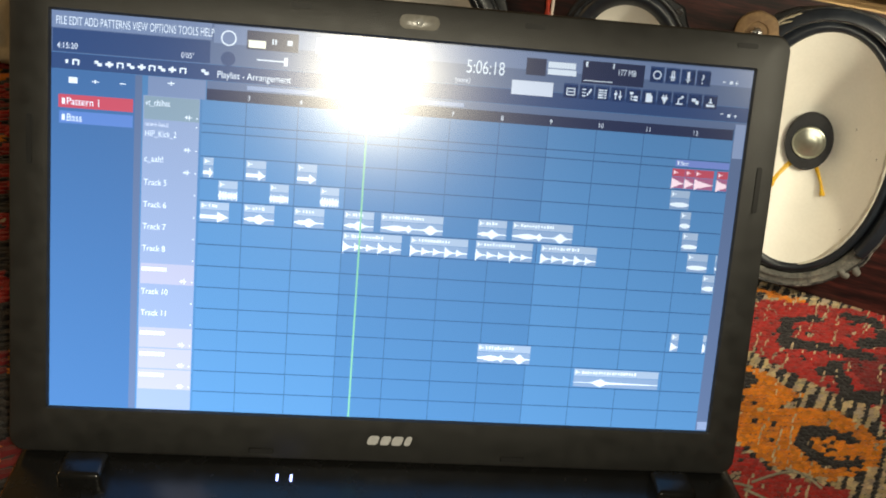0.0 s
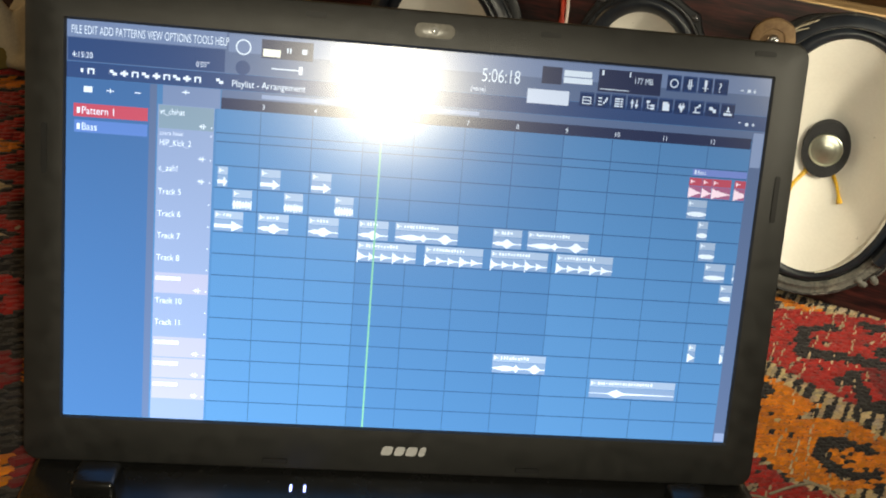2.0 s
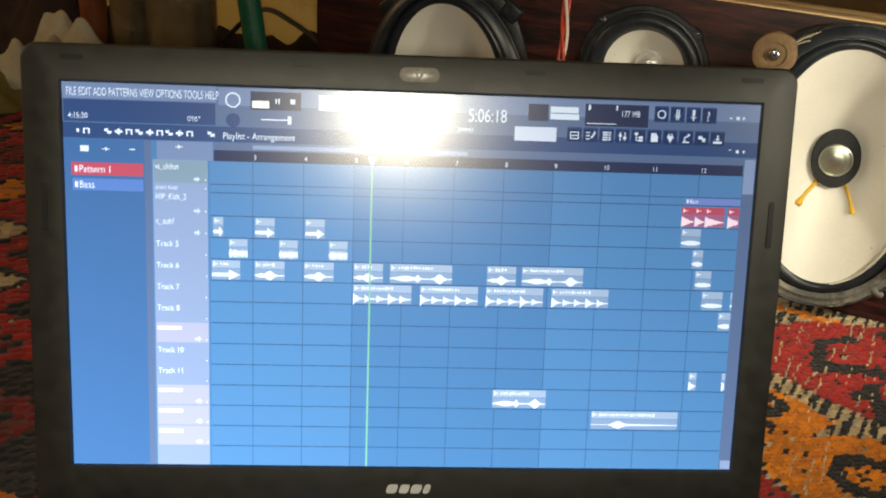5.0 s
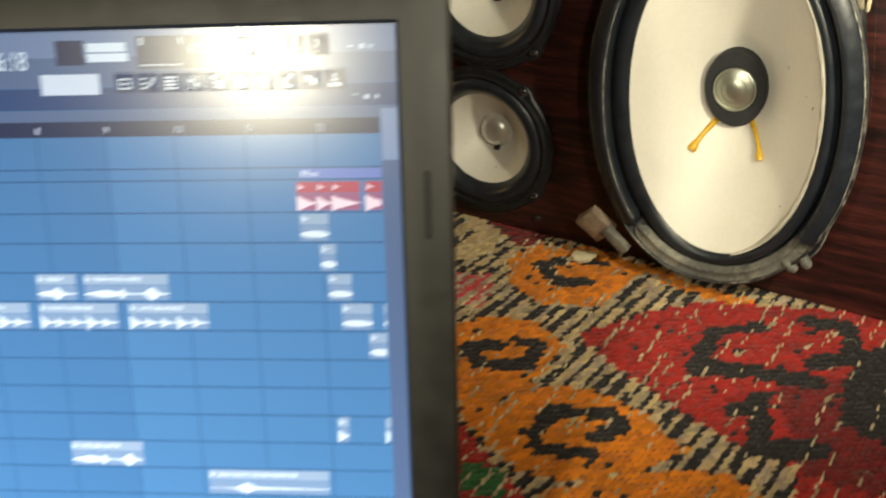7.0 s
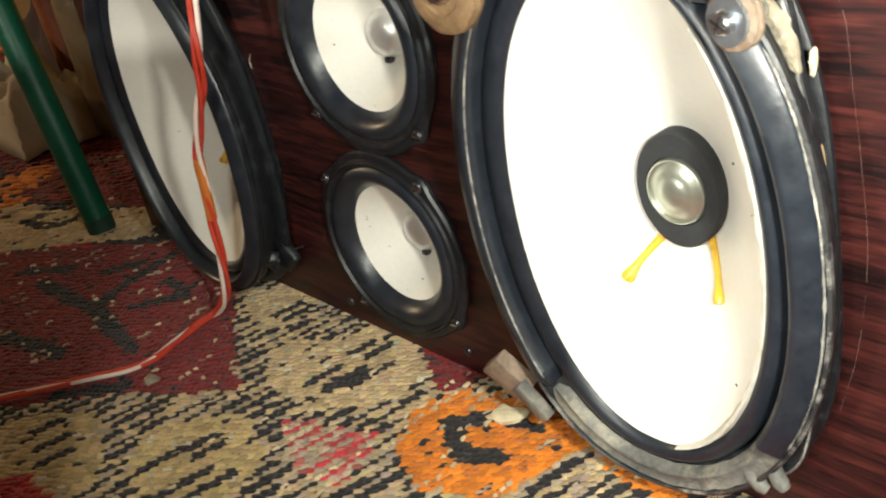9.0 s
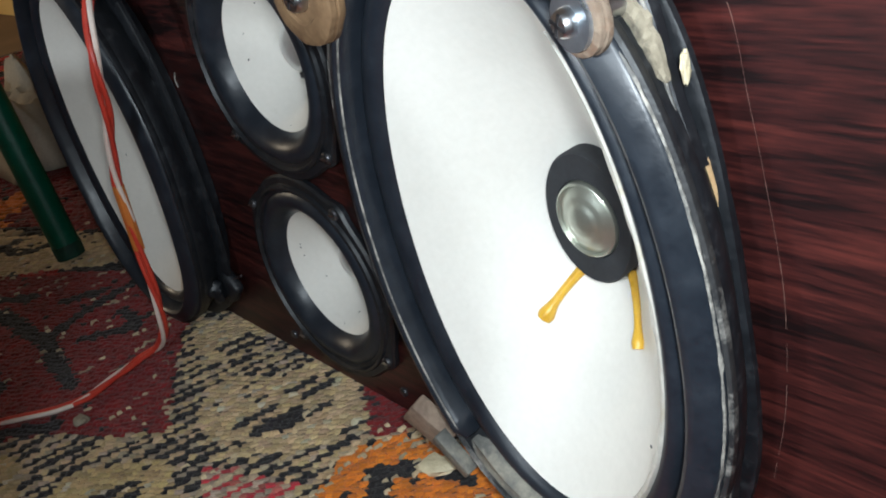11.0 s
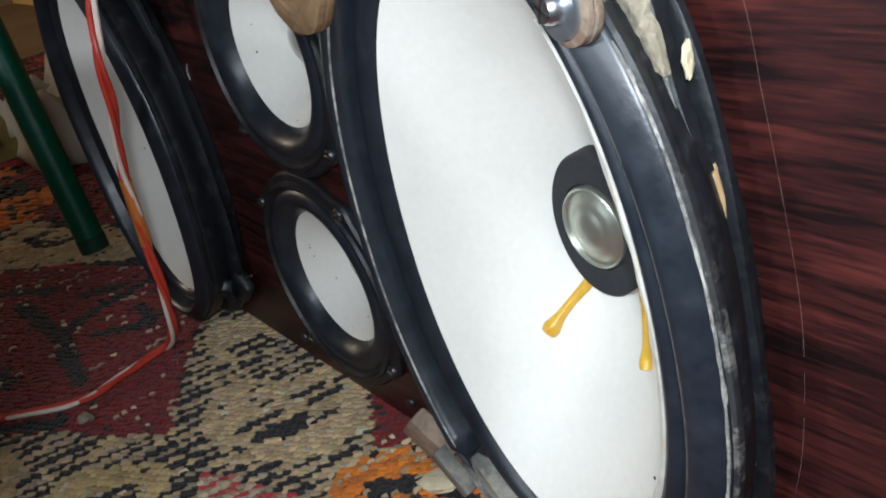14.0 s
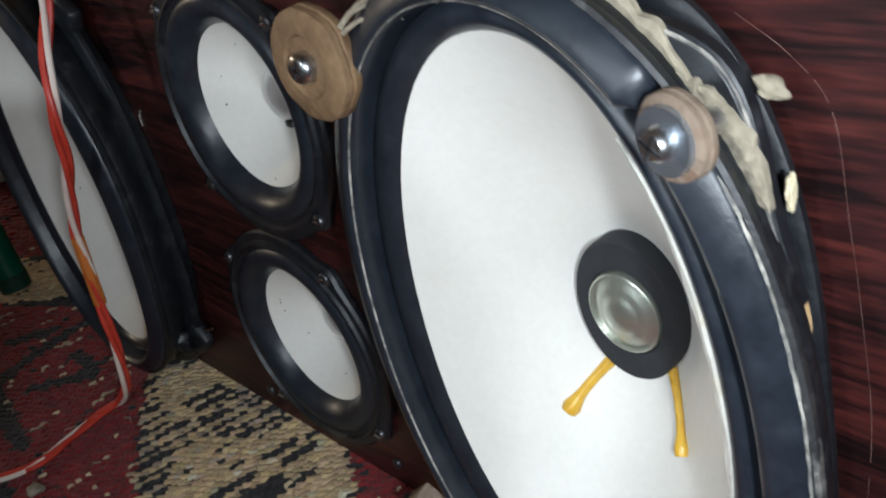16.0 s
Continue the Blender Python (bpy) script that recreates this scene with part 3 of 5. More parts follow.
def oval_driver(x, z, lean, glue, seed, spans=None, tall=1.0, centre=(0.0, 0.0), slew=0.0):
    """An oval driver. spans: the arcs, in degrees, that still carry the raised gasket; tall: stretch of its height; centre: where the dust cap sits;
    slew: how far one side stands out more than the other."""
    rnd = random.Random(seed)
    c, s = math.cos(radians(lean)), math.sin(radians(lean))
    m = Matrix(((c, 0, s, x), (-slew, 1, 0, 0), (-s, 0, c, z), (0, 0, 0, 1)))
    wob = [rnd.uniform(-0.0007, 0.0007) for _ in range(12)]

    def ring(a, b, y, power=2.12, wave=0.0):
        pts = oval(a, b * tall, y, 112, power)
        for k, p in enumerate(pts):
            w = sum(wob[i] * math.sin((i % 5 + 2) * 2 * math.pi * k / 112 + i) for i in range(6)) * wave
            p.x += w * 0.6
            p.y += w
        return pts

    def arc(first, last, profile, steps=110, mid=(0.0708, 0.1043, -0.0235), power=2.12, ragged=0.0, ease=0.35):
        """A band with the given profile of (a, b, y) along part of the rim, its ends rounded off."""
        sections = []
        for k in range(steps + 1):
            t = radians(first + (last - first) * k / steps)
            w = sum(wob[i] * math.sin((i % 5 + 2) * t + i) for i in range(6)) * 0.35
            end = 1.0 if last - first > 350 else min(1.0, 0.30 + ease * min(k, steps - k))
            n = 2 / power
            sec = []
            for i, (pa, pb, py) in enumerate(profile):
                r = ragged * noise.noise((k * 0.31, i * 1.7, seed))
                ma, mb = mid[0] + (pa + r - mid[0]) * end, mid[1] + (pb + r - mid[1]) * end
                sec.append(Vector((ma * math.copysign(abs(math.cos(t)) ** n, math.cos(t)) + w * 0.5, mid[2] + (py - mid[2]) * (0.4 + 0.6 * end) + w, mb * tall * math.copysign(abs(math.sin(t)) ** n, math.sin(t)))))
            sections.append(sec)
        return loft(sections, True, True, True)
    # basket: wall that widens to the front, and its lip
    frame_ob = part("oval_driver", loft([ring(0.0680, 0.1010, -0.0005), ring(0.0695, 0.1030, -0.0080), ring(0.0740, 0.1070, -0.0150), ring(0.0768, 0.1092, -0.0190, wave=1), ring(0.0776, 0.1100, -0.0235, wave=1), ring(0.0772, 0.1096, -0.0255, wave=1),
                                         ring(0.0740, 0.1060, -0.0235), ring(0.0660, 0.0985, -0.0180), ring(0.0620, 0.0970, -0.0140), ring(0.0600, 0.0960, 0.004)]), M_STEEL, cabinet,
                    "black oval driver with dusty rubber surround and white paper cone")
    frame_ob.matrix_parent_inverse = m
    low = 1 / tall
    plate = loft([ring(0.0715, 0.1085 * low, -0.0075, 2.8, 0.5), ring(0.0728, 0.1100 * low, -0.0085, 2.9, 0.8), ring(0.0728, 0.1100 * low, -0.0105, 2.9, 0.8), ring(0.0715, 0.1085 * low, -0.0115, 2.9, 0.8), ring(0.0690, 0.1030, -0.0118, 2.3)])
    part("mounting_plate", plate, M_STEEL, frame_ob)
    part("rim_edge", loft([ring(0.0770, 0.1094, -0.0236, wave=1), ring(0.0781, 0.1105, -0.0250, wave=1), ring(0.0780, 0.1104, -0.0270, wave=1), ring(0.0770, 0.1094, -0.0277, wave=1), ring(0.0762, 0.1086, -0.0270, wave=1)]), M_WORN if spans else M_STEEL, frame_ob, "scuffed rim")
    # the raised gasket, highest at its inner edge, and the rubbed line along its crest
    profile = ((0.0766, 0.1090, -0.0235), (0.0768, 0.1092, -0.0272), (0.0755, 0.1080, -0.0290), (0.0700, 0.1036, -0.0316), (0.0683, 0.1022, -0.0320), (0.0668, 0.1010, -0.0312), (0.0656, 0.1002, -0.0282), (0.0646, 0.0994, -0.0205))
    crest = ((0.0667, 0.1009, -0.0308), (0.0667, 0.1009, -0.0313), (0.0665, 0.1007, -0.0312), (0.0664, 0.1006, -0.0306))
    for first, last in spans or ((-180, 180),):
        part("gasket", arc(first, last, profile), M_RUBBER, frame_ob)
        if spans and first > 0:
            part("rubbed_crest", arc(first + 3, last - 3, crest, 110, (0.0665, 0.1008, -0.0308)), M_RUBBED, frame_ob, "rubbed pale line along the gasket's crest")
    if spans:
        # where the gasket is missing at the foot, the dusty bare flange shows
        bare = ((0.0764, 0.1088, -0.0235), (0.0767, 0.1091, -0.0258), (0.0760, 0.1084, -0.0266), (0.0738, 0.1066, -0.0258), (0.0708, 0.1042, -0.0264), (0.0692, 0.1030, -0.0270), (0.0682, 0.1022, -0.0266), (0.0660, 0.1006, -0.0222))
        part("bare_flange", arc(spans[0][1] + 1, spans[1][0] + 360 + 4, bare, 60, (0.0715, 0.1048, -0.0250), 2.12, 0.0008), M_DUSTY, frame_ob, "dusty grey flange where the gasket is gone")
        # pale glue that soiled the rubbed rim beside the gasket
        for first, last in ((-38, 36),):
            part("rubbed_rim", arc(first, last, ((0.0767, 0.1091, -0.0272), (0.0768, 0.1092, -0.0279), (0.0764, 0.1088, -0.0283), (0.0762, 0.1086, -0.0280)), 90, (0.0763, 0.1087, -0.0280), 2.12, 0.0005), M_RUBBED, frame_ob, "rubbed pale outer edge of the gasket")
        # corners of the flange that stand out behind the gasket
        for mid, bulge in ((43, 0.115), (-44, 0.085)):
            sections = []
            for k in range(25):
                deg = mid - 24 + 2 * k
                out = 1.085 + bulge * math.exp(-((deg - mid) / 11) ** 2)
                c1, s1 = 0.0715 * math.cos(radians(deg)), 0.1045 * math.sin(radians(deg))
                sections.append([Vector((c1 * 1.03, -0.0150, s1 * 1.03)), Vector((c1 * 1.03, -0.0205, s1 * 1.03)), Vector((c1 * (out - 0.02), -0.0212, s1 * (out - 0.02))), Vector((c1 * out, -0.0198, s1 * out)), Vector((c1 * out, -0.0165, s1 * out)), Vector((c1 * (out - 0.03), -0.0145, s1 * (out - 0.03)))])
            part("corner_flange", loft(sections, True, True, True), M_STEEL, frame_ob, "scuffed black corner of the flange")
            part("rubbed_corner", tube([(q[2] + q[3]) / 2 - Vector((0, 0.0003, 0)) for q in sections[3:22]], 0.0005, 6), M_RUBBED, frame_ob, "rubbed pale edge of the corner")
        # shreds of the old paper seal left on the flange
        for d0, d1, r0, r1, y0, sd in ((30.0, 45.0, 1.075, 1.170, -0.0222, 31), (46, 66, 1.080, 1.135, -0.0218, 37), (38, 50, 1.000, 1.13, -0.0226, 41), (41, 49, 0.97, 1.06, -0.0250, 43)):
            rr = random.Random(sd)
            sections = []
            for k in range(21):
                t = k / 20
                deg, swell = d0 + (d1 - d0) * t, math.sin(math.pi * t) ** 0.55
                mid = (r0 + r1) / 2 + 0.010 * noise.noise((sd, t * 5, 0))
                half = max(0.003, (r1 - r0) / 2 * swell * (0.95 + 0.5 * noise.noise((sd, t * 7, 9)) + rr.uniform(-0.08, 0.08)))
                c1, s1 = 0.0715 * math.cos(radians(deg)), 0.1045 * math.sin(radians(deg))
                lift = rr.uniform(-0.0002, 0.0003)
                sections.append([Vector((c1 * f, y0 + dy, s1 * f)) for f, dy in ((mid - half, 0.0012), (mid - half * 0.9, lift), (mid + half * 0.2, lift - 0.0005), (mid + half * 0.9, lift), (mid + half, 0.0016))])
            part("torn_gasket", loft(sections, True, True, True), M_GASKET, frame_ob, "torn cream paper seal", False)
    shift, high = (0.0015, 0.0028) if spans else (0.0, 0.0)
    loops = []
    for k in range(15):
        t = k / 14
        q = ring(0.0650 - 0.0105 * t, 0.0996 - 0.0079 * t, -0.0222 - 0.0002 * t - 0.0030 * math.sin(math.pi * t) ** 0.8, 2.08)
        for p in q:
            p.y -= high * max(0.0, p.x / 0.06) * min(1, t * 1.6)
            p.x += shift * t
        loops.append(q)
    part("surround", loft(loops), M_RUBBER, frame_ob)
    # cone
    a, b, d0, d1 = 0.0548, 0.0918 * tall, -0.0222, 0.0200
    ox, oz = centre
    loops = []
    for k in range(25):
        t = 1 - k / 24
        e = t + (1 - t) * 0.30
        ea, eb = a * e * (0.93 + 0.07 * t) + 0.0010 * (1 - t), b * (t * 1.0 + (1 - t) * 0.225)
        loops.append([Vector((p.x + ox * (1 - t) + shift * t, d1 + (d0 - d1) * t ** 1.15 - high * t ** 3 * max(0.0, p.x / 0.06), p.z + oz * (1 - t))) for p in oval(ea, eb, 0, 112, 2.0 + 0.05 * t)])
    part("cone", loft(loops), M_PAPER, frame_ob, "white paper cone, a little stained")
    # turned-up paper edge of the cone with yellowed glue, proud along one side only
    part("cone_edge", arc(-78, 49, ((0.0578, 0.0930, -0.0238), (0.0577, 0.0928, -0.0258), (0.0568, 0.0920, -0.0270), (0.0555, 0.0908, -0.0266), (0.0544, 0.0898, -0.0225)) if spans else ((0.0550, 0.0930, -0.0214), (0.0545, 0.0926, -0.0230), (0.0535, 0.0914, -0.0226)), 90, (0.0572, 0.0924, -0.0236), 2.05, 0.0006, 0.035), M_EDGE, frame_ob, "turned-up paper edge with yellowed glue")
    # centre
    part("centre_ring", loft([[p + Vector((ox, 0, oz)) for p in q] for q in (oval(0.0184, 0.0240, 0.0190, 64), oval(0.0183, 0.0239, 0.0126, 64), oval(0.0177, 0.0232, 0.0117, 64), oval(0.0134, 0.0144, 0.0117, 64), oval(0.0127, 0.0136, 0.0128, 64), oval(0.0125, 0.0134, 0.0175, 64))]), M_BLACKRING, frame_ob)
    dome = [oval(0.0131, 0.0138, 0.0190, 48), oval(0.0130, 0.0137, 0.0125, 48), oval(0.0126, 0.0133, 0.0108, 48), oval(0.0119, 0.0126, 0.0104, 48), oval(0.0114, 0.0121, 0.0114, 48)]
    for k in range(1, 12):
        t = k / 12
        step = 0.0003 * math.exp(-((t - 0.45) / 0.07) ** 2)
        dome.append(oval(0.0112 * (1 - t) + 0.0004, 0.0119 * (1 - t) + 0.0004, 0.0116 - 0.0034 * math.sin(t * math.pi / 2) + step, 48))
    part("dust_cap", loft([[p + Vector((ox, 0, oz)) for p in q] for q in dome], True, False, True), M_CAP, frame_ob, "dull silver dust cap")
    # runs of glue below the ring
    for sx, (tx, tz) in zip((-1, 1), glue):
        p0 = Vector((ox + sx * 0.0098, 0, oz - 0.0205))
        p1 = Vector((tx, 0, tz))
        pts, rad = [], []
        for k in range(13):
            t = k / 12
            q = p0.lerp(p1, t)
            q.x += sx * 0.0010 * math.sin(t * 3)
            e = math.hypot(q.x / a, q.z / b)
            q.y = d1 + (d0 - d1) * max(0, (e - 0.26) / 0.74) ** 1.15 - 0.0009
            pts.append(q)
            rad.append((1.0 if sx < 0 else 0.72) * (0.0023 - 0.0006 * math.sin(t * math.pi) + (0.0016 * max(0, t - 0.72) / 0.28 if t < 0.95 else 0.0004)))
        part("glue_drip", tube(pts, 0.002, 10, rad), M_GLUE, frame_ob, "hardened run of amber glue")
    # specks and smears on the rubber and the paper
    for k in range(16 if spans else 6):
        t, f = rnd.uniform(0, 2 * math.pi), rnd.uniform(0, 1)
        ra, rb = (0.0585 + 0.005 * f, 0.0948 + 0.004 * f) if k % 3 else (0.070 + 0.004 * f, 0.1036 + 0.003 * f)
        if spans and not k % 3 and not -40 < (math.degrees(t) + 180) % 360 - 180 < 36:
            continue
        y = -0.0245 if k % 3 else -0.0318 + 0.0022 * f
        sp = bmesh.new()
        bmesh.ops.create_icosphere(sp, subdivisions=1, radius=rnd.uniform(0.0002, 0.0006))
        bmesh.ops.translate(sp, vec=(ra * math.cos(t), y, rb * tall * math.sin(t)), verts=sp.verts[:])
        part("speck", sp, M_RUBBED, frame_ob)
    for k in range(9 if spans else 3):
        t, f = rnd.uniform(0, 2 * math.pi), rnd.uniform(0.5, 0.93)
        px, pz = a * f * math.cos(t), b * f * math.sin(t)
        sp = bmesh.new()
        bmesh.ops.create_icosphere(sp, subdivisions=1, radius=1.0)
        for v in sp.verts:
            v.co = Vector((px + v.co.x * rnd.uniform(0.0002, 0.0005), d1 + (d0 - d1) * ((f - 0.26) / 0.74) ** 1.15 + v.co.y * 0.0003, pz + v.co.z * rnd.uniform(0.0003, 0.0010)))
        part("speck", sp, M_BLACKRING if k % 2 else M_EDGE, frame_ob)
    # bolt lugs at the corners of the plate
    for sx, sz in ((-1, 1), (-1, -1)) if spans else ((-1, 1), (1, 1), (-1, -1), (1, -1)):
        lug = block(-0.009, 0.009, -0.0085, -0.0015, -0.008, 0.008, 0.0028, 3)
        bmesh.ops.rotate(lug, cent=(0, 0, 0), matrix=Matrix.Rotation(radians(38 * sx * sz), 3, "Y"), verts=lug.verts[:])
        bmesh.ops.translate(lug, vec=(sx * 0.0565, -0.004, sz * 0.0850), verts=lug.verts[:])
        part("mounting_lug", lug, M_STEEL, frame_ob)
    return frame_ob


oval_driver(*RIGHT, ((-0.0222, -0.0400), (0.0196, -0.0415)), 3, ((47.5, 229.0), (-43.0, 42.0)), 1.03, (0.0006, -0.0014), 0.03)
oval_driver(*LEFT, ((-0.0165, -0.037), (0.0200, -0.040)), 8)


def round_driver(x, z, turn, label):
    c, s = math.cos(radians(turn)), math.sin(radians(turn))
    m = Matrix(((c, 0, s, x), (0, 1, 0, 0), (-s, 0, c, z), (0, 0, 0, 1)))

    def flange(r, y):
        pts = []
        for k in range(96):
            t = 2 * math.pi * k / 96
            bulge = max(0.0, math.cos(4 * (t - math.pi / 4))) ** 12 * 0.0032
            pts.append(Vector(((r + bulge) * math.cos(t), y, (r + bulge) * math.sin(t))))
        return pts

    def circ(r, y):
        return oval(r, r, y, 96)
    fr = part("round_driver", loft([flange(0.0540, -0.0005), flange(0.0545, -0.0030), flange(0.0535, -0.0044), circ(0.0505, -0.0046), circ(0.0500, -0.0060), circ(0.0486, -0.0064), circ(0.0478, -0.0048), circ(0.0440, -0.0040), circ(0.0415, 0.022)]),
              M_STEEL, cabinet, label)
    fr.matrix_local = m
    loops = []
    for k in range(13):
        t = k / 12
        loops.append(circ(0.0462 - 0.0128 * t, -0.0042 - 0.0046 * math.sin(math.pi * t) ** 0.8 + 0.0058 * t))
    part("surround", loft(loops), M_RUBBER, fr)
    loops = []
    for k in range(15):
        t = k / 14
        loops.append(circ(0.0338 - 0.0225 * t, 0.0014 + 0.0205 * t ** 0.95))
    part("cone", loft(loops), M_PAPER, fr, "white paper cone with faint creases")
    rs = random.Random(int(x * 1e4) + int(z * 1e4))
    for k in range(7):
        t, f = rs.uniform(0, 2 * math.pi), rs.uniform(0.2, 0.9)
        r, sp = 0.0338 - 0.0225 * (1 - f), bmesh.new()
        bmesh.ops.create_icosphere(sp, subdivisions=1, radius=rs.uniform(0.0002, 0.0005))
        bmesh.ops.translate(sp, vec=(r * math.cos(t), 0.0014 + 0.0205 * (1 - f) ** 0.95, r * math.sin(t)), verts=sp.verts[:])
        part("speck", sp, M_BLACKRING, fr)
    dome = [circ(0.0122, 0.0225), circ(0.0122, 0.0196), circ(0.0114, 0.0186)]
    for k in range(1, 7):
        t = k / 6
        dome.append(circ(0.0113 * math.cos(t * math.pi / 2 * 0.98), 0.0186 - 0.0062 * math.sin(t * math.pi / 2)))
    cap = part("dust_cap", loft(dome, True, False, True), M_DOME, fr, "shiny silver dome")
    part("solder_tab", block(-0.0020, 0.0020, 0.0165, 0.0205, -0.0142, -0.0114, 0.0005), M_DARKSCREW, fr)
    for k in range(4):
        t = math.pi / 4 + k * math.pi / 2
        scr = knob(0.0030, 0.0022, -0.0040, 14)
        bmesh.ops.translate(scr, vec=(0.0533 * math.cos(t), 0, 0.0533 * math.sin(t)), verts=scr.verts[:])
        so = part("screw", scr, M_DARKSCREW, fr)
        slot = block(-0.0022, 0.0022, -0.0066, -0.0060, -0.0004, 0.0004)
        bmesh.ops.translate(slot, vec=(0.0533 * math.cos(t), 0, 0.0533 * math.sin(t)), verts=slot.verts[:])
        part("slot", slot, M_ZINC, fr)
    return fr


round_driver(*LOW, "round driver with black flange and white cone near the rug")
round_driver(*HIGH, "round driver with black flange and white cone near the cabinet's top")


def washer(x, z, r, y_front, blue, slant=0.0):
    """A thick fibre washer under a cross-head screw that clamps the rim of a driver."""
    loops = [oval(r * 0.97, r * 0.97, y_front + 0.0066, 40), oval(r, r, y_front + 0.0060, 40), oval(r, r, y_front + 0.0040, 40), oval(r * 0.95, r * 0.95, y_front + 0.0034, 40), oval(r * 0.99, r * 0.99, y_front + 0.0028, 40), oval(r * 0.98, r * 0.98, y_front + 0.0010, 40), oval(r * 0.90, r * 0.90, y_front + 0.0002, 40),
             oval(r * 0.55, r * 0.55, y_front, 40), oval(r * 0.5, r * 0.5, y_front + 0.0009, 40), oval(r * 0.2, r * 0.2, y_front + 0.0009, 40)]
    for q in loops:
        for p in q:
            if blue:
                p.y = y_front + (p.y - y_front) * 0.62
            k = 1 + 0.05 * noise.noise(Vector((p.x * 160, p.z * 160, r * 900)))
            p.x, p.z = p.x * k, p.z * k
    bm = loft(loops, True, True, True)
    bmesh.ops.translate(bm, vec=(x, 0, z), verts=bm.verts[:])
    w = part("fibre_washer", bm, M_PALEFIBRE if blue else M_FIBRE, cabinet, "worn tan fibre washer clamping the driver's rim")
    hub = Matrix.Translation((x, y_front + 0.003, z))
    w.matrix_local = hub @ Matrix.Rotation(radians(slant), 4, "Z") @ hub.inverted()
    if blue:
        bz = loft([oval(0.0070, 0.0070, y_front, 32), oval(0.0070, 0.0070, y_front - 0.0014, 32), oval(0.004, 0.004, y_front - 0.0014, 32)], True, True, True)
        bmesh.ops.translate(bz, vec=(x, 0, z), verts=bz.verts[:])
        part("metal_washer", bz, M_BLUEZINC, w, "bluish zinc washer")
    sc = knob(0.0036 if blue else 0.0046, 0.0042, y_front + 0.001 - (0.0014 if blue else 0), 20)
    bmesh.ops.translate(sc, vec=(x, 0, z), verts=sc.verts[:])
    so = part("screw", sc, M_ZINC, w, "shiny cross-head screw")
    for a in (0.4, 0.4 + math.pi / 2):
        cr = block(-0.0028, 0.0028, y_front - 0.0034 - (0.0014 if blue else 0), y_front - 0.0028 - (0.0014 if blue else 0), -0.0004, 0.0004)
        bmesh.ops.rotate(cr, cent=(0, 0, 0), matrix=Matrix.Rotation(a, 3, "Y"), verts=cr.verts[:])
        bmesh.ops.translate(cr, vec=(x, 0, z), verts=cr.verts[:])
        part("cross_slot", cr, M_DARKSCREW, w)
    shaft = tube([(x, y_front + 0.006, z), (x, y_front + 0.013 if slant else 0.004, z)], 0.0028, 10)
    part("shank", shaft, M_ZINC, w)


washer(-0.0430, 0.2105, 0.0160, -0.0350, False)
washer(0.0697, 0.2082, 0.0090, -0.0360, True, -13)


def rough_lump(x, y, z, sx, sy, sz, seed, turn=0.0, tilt=0.0):
    """An uneven torn lump."""
    rnd = random.Random(seed)
    bm = bmesh.new()
    bmesh.ops.create_icosphere(bm, subdivisions=3, radius=1)
    off = Vector((rnd.uniform(0, 50), rnd.uniform(0, 50), rnd.uniform(0, 50)))
    for v in bm.verts:
        k = 1 + 0.45 * noise.noise(v.co * 1.3 + off) + 0.2 * noise.noise(v.co * 3.5 + off)
        v.co = Vector((v.co.x * sx * k, v.co.y * sy * k, v.co.z * sz * k))
    bmesh.ops.rotate(bm, cent=(0, 0, 0), matrix=Euler((tilt, turn, 0)).to_matrix(), verts=bm.verts[:])
    bmesh.ops.translate(bm, vec=(x, y, z), verts=bm.verts[:])
    return bm


# torn gasket remains and bent tabs on the right-hand driver
part("seal_crumb", rough_lump(0.0798, -0.0175, 0.2130, 0.0034, 0.0026, 0.0018, 1, 0.5), M_GASKET, cabinet, "cream crumb of torn seal")
part("seal_crumb", rough_lump(0.0848, -0.0190, 0.1930, 0.0011, 0.0014, 0.0042, 6, 0.0), M_CRUMB, cabinet, "cream crumb of torn seal")
part("wood_packing", rough_lump(0.0862, -0.0120, 0.1570, 0.0014, 0.0040, 0.0140, 9, -0.08), M_PLY, cabinet, "bare pale wood packing behind the rim")
part("slot_hole", rough_lump(0.0672, -0.0216, 0.2172, 0.0048, 0.0010, 0.0013, 15, 0.75), M_LAPTOPDARK, cabinet, "dark slot in the flange")
part("slot_hole", rough_lump(0.0752, -0.0220, 0.2090, 0.0014, 0.0012, 0.0014, 17), M_LAPTOPDARK, cabinet, "dark hole in the flange")
for x, z, long, turn in ((0.0735, 0.0385, 0.0052, 0.5), (0.0815, 0.0440, 0.0046, 0.9)):
    tab = tube([(-long, 0.0015, 0), (-long * 0.4, -0.001, 0), (long * 0.5, -0.0022, 0.0004), (long, -0.0020, 0.0006)], 0.003, 12, [0.0022, 0.0030, 0.0031, 0.0022])
    bmesh.ops.rotate(tab, cent=(0, 0, 0), matrix=Matrix.Rotation(turn, 3, "Y"), verts=tab.verts[:])
    bmesh.ops.translate(tab, vec=(x, -0.0250, z), verts=tab.verts[:])
    part("bent_tab", tab, M_DUSTY, cabinet, "bent grey metal tab")
part("bent_tab", rough_lump(-0.2450, -0.0160, 0.0330, 0.0060, 0.0050, 0.0070, 13, 0.2), M_STEEL, cabinet, "bent black metal tab")
chip = block(-0.0105, 0.0105, -0.004, 0.004, -0.0085, 0.0085, 0.0012)
bmesh.ops.rotate(chip, cent=(0, 0, 0), matrix=Euler((0.3, radians(42), 0.3)).to_matrix(), verts=chip.verts[:])
bmesh.ops.translate(chip, vec=(-0.0480, -0.0230, 0.0330), verts=chip.verts[:])
part("wood_wedge", chip, M_WOODBIT, cabinet, "rough brown wooden wedge under the rim")
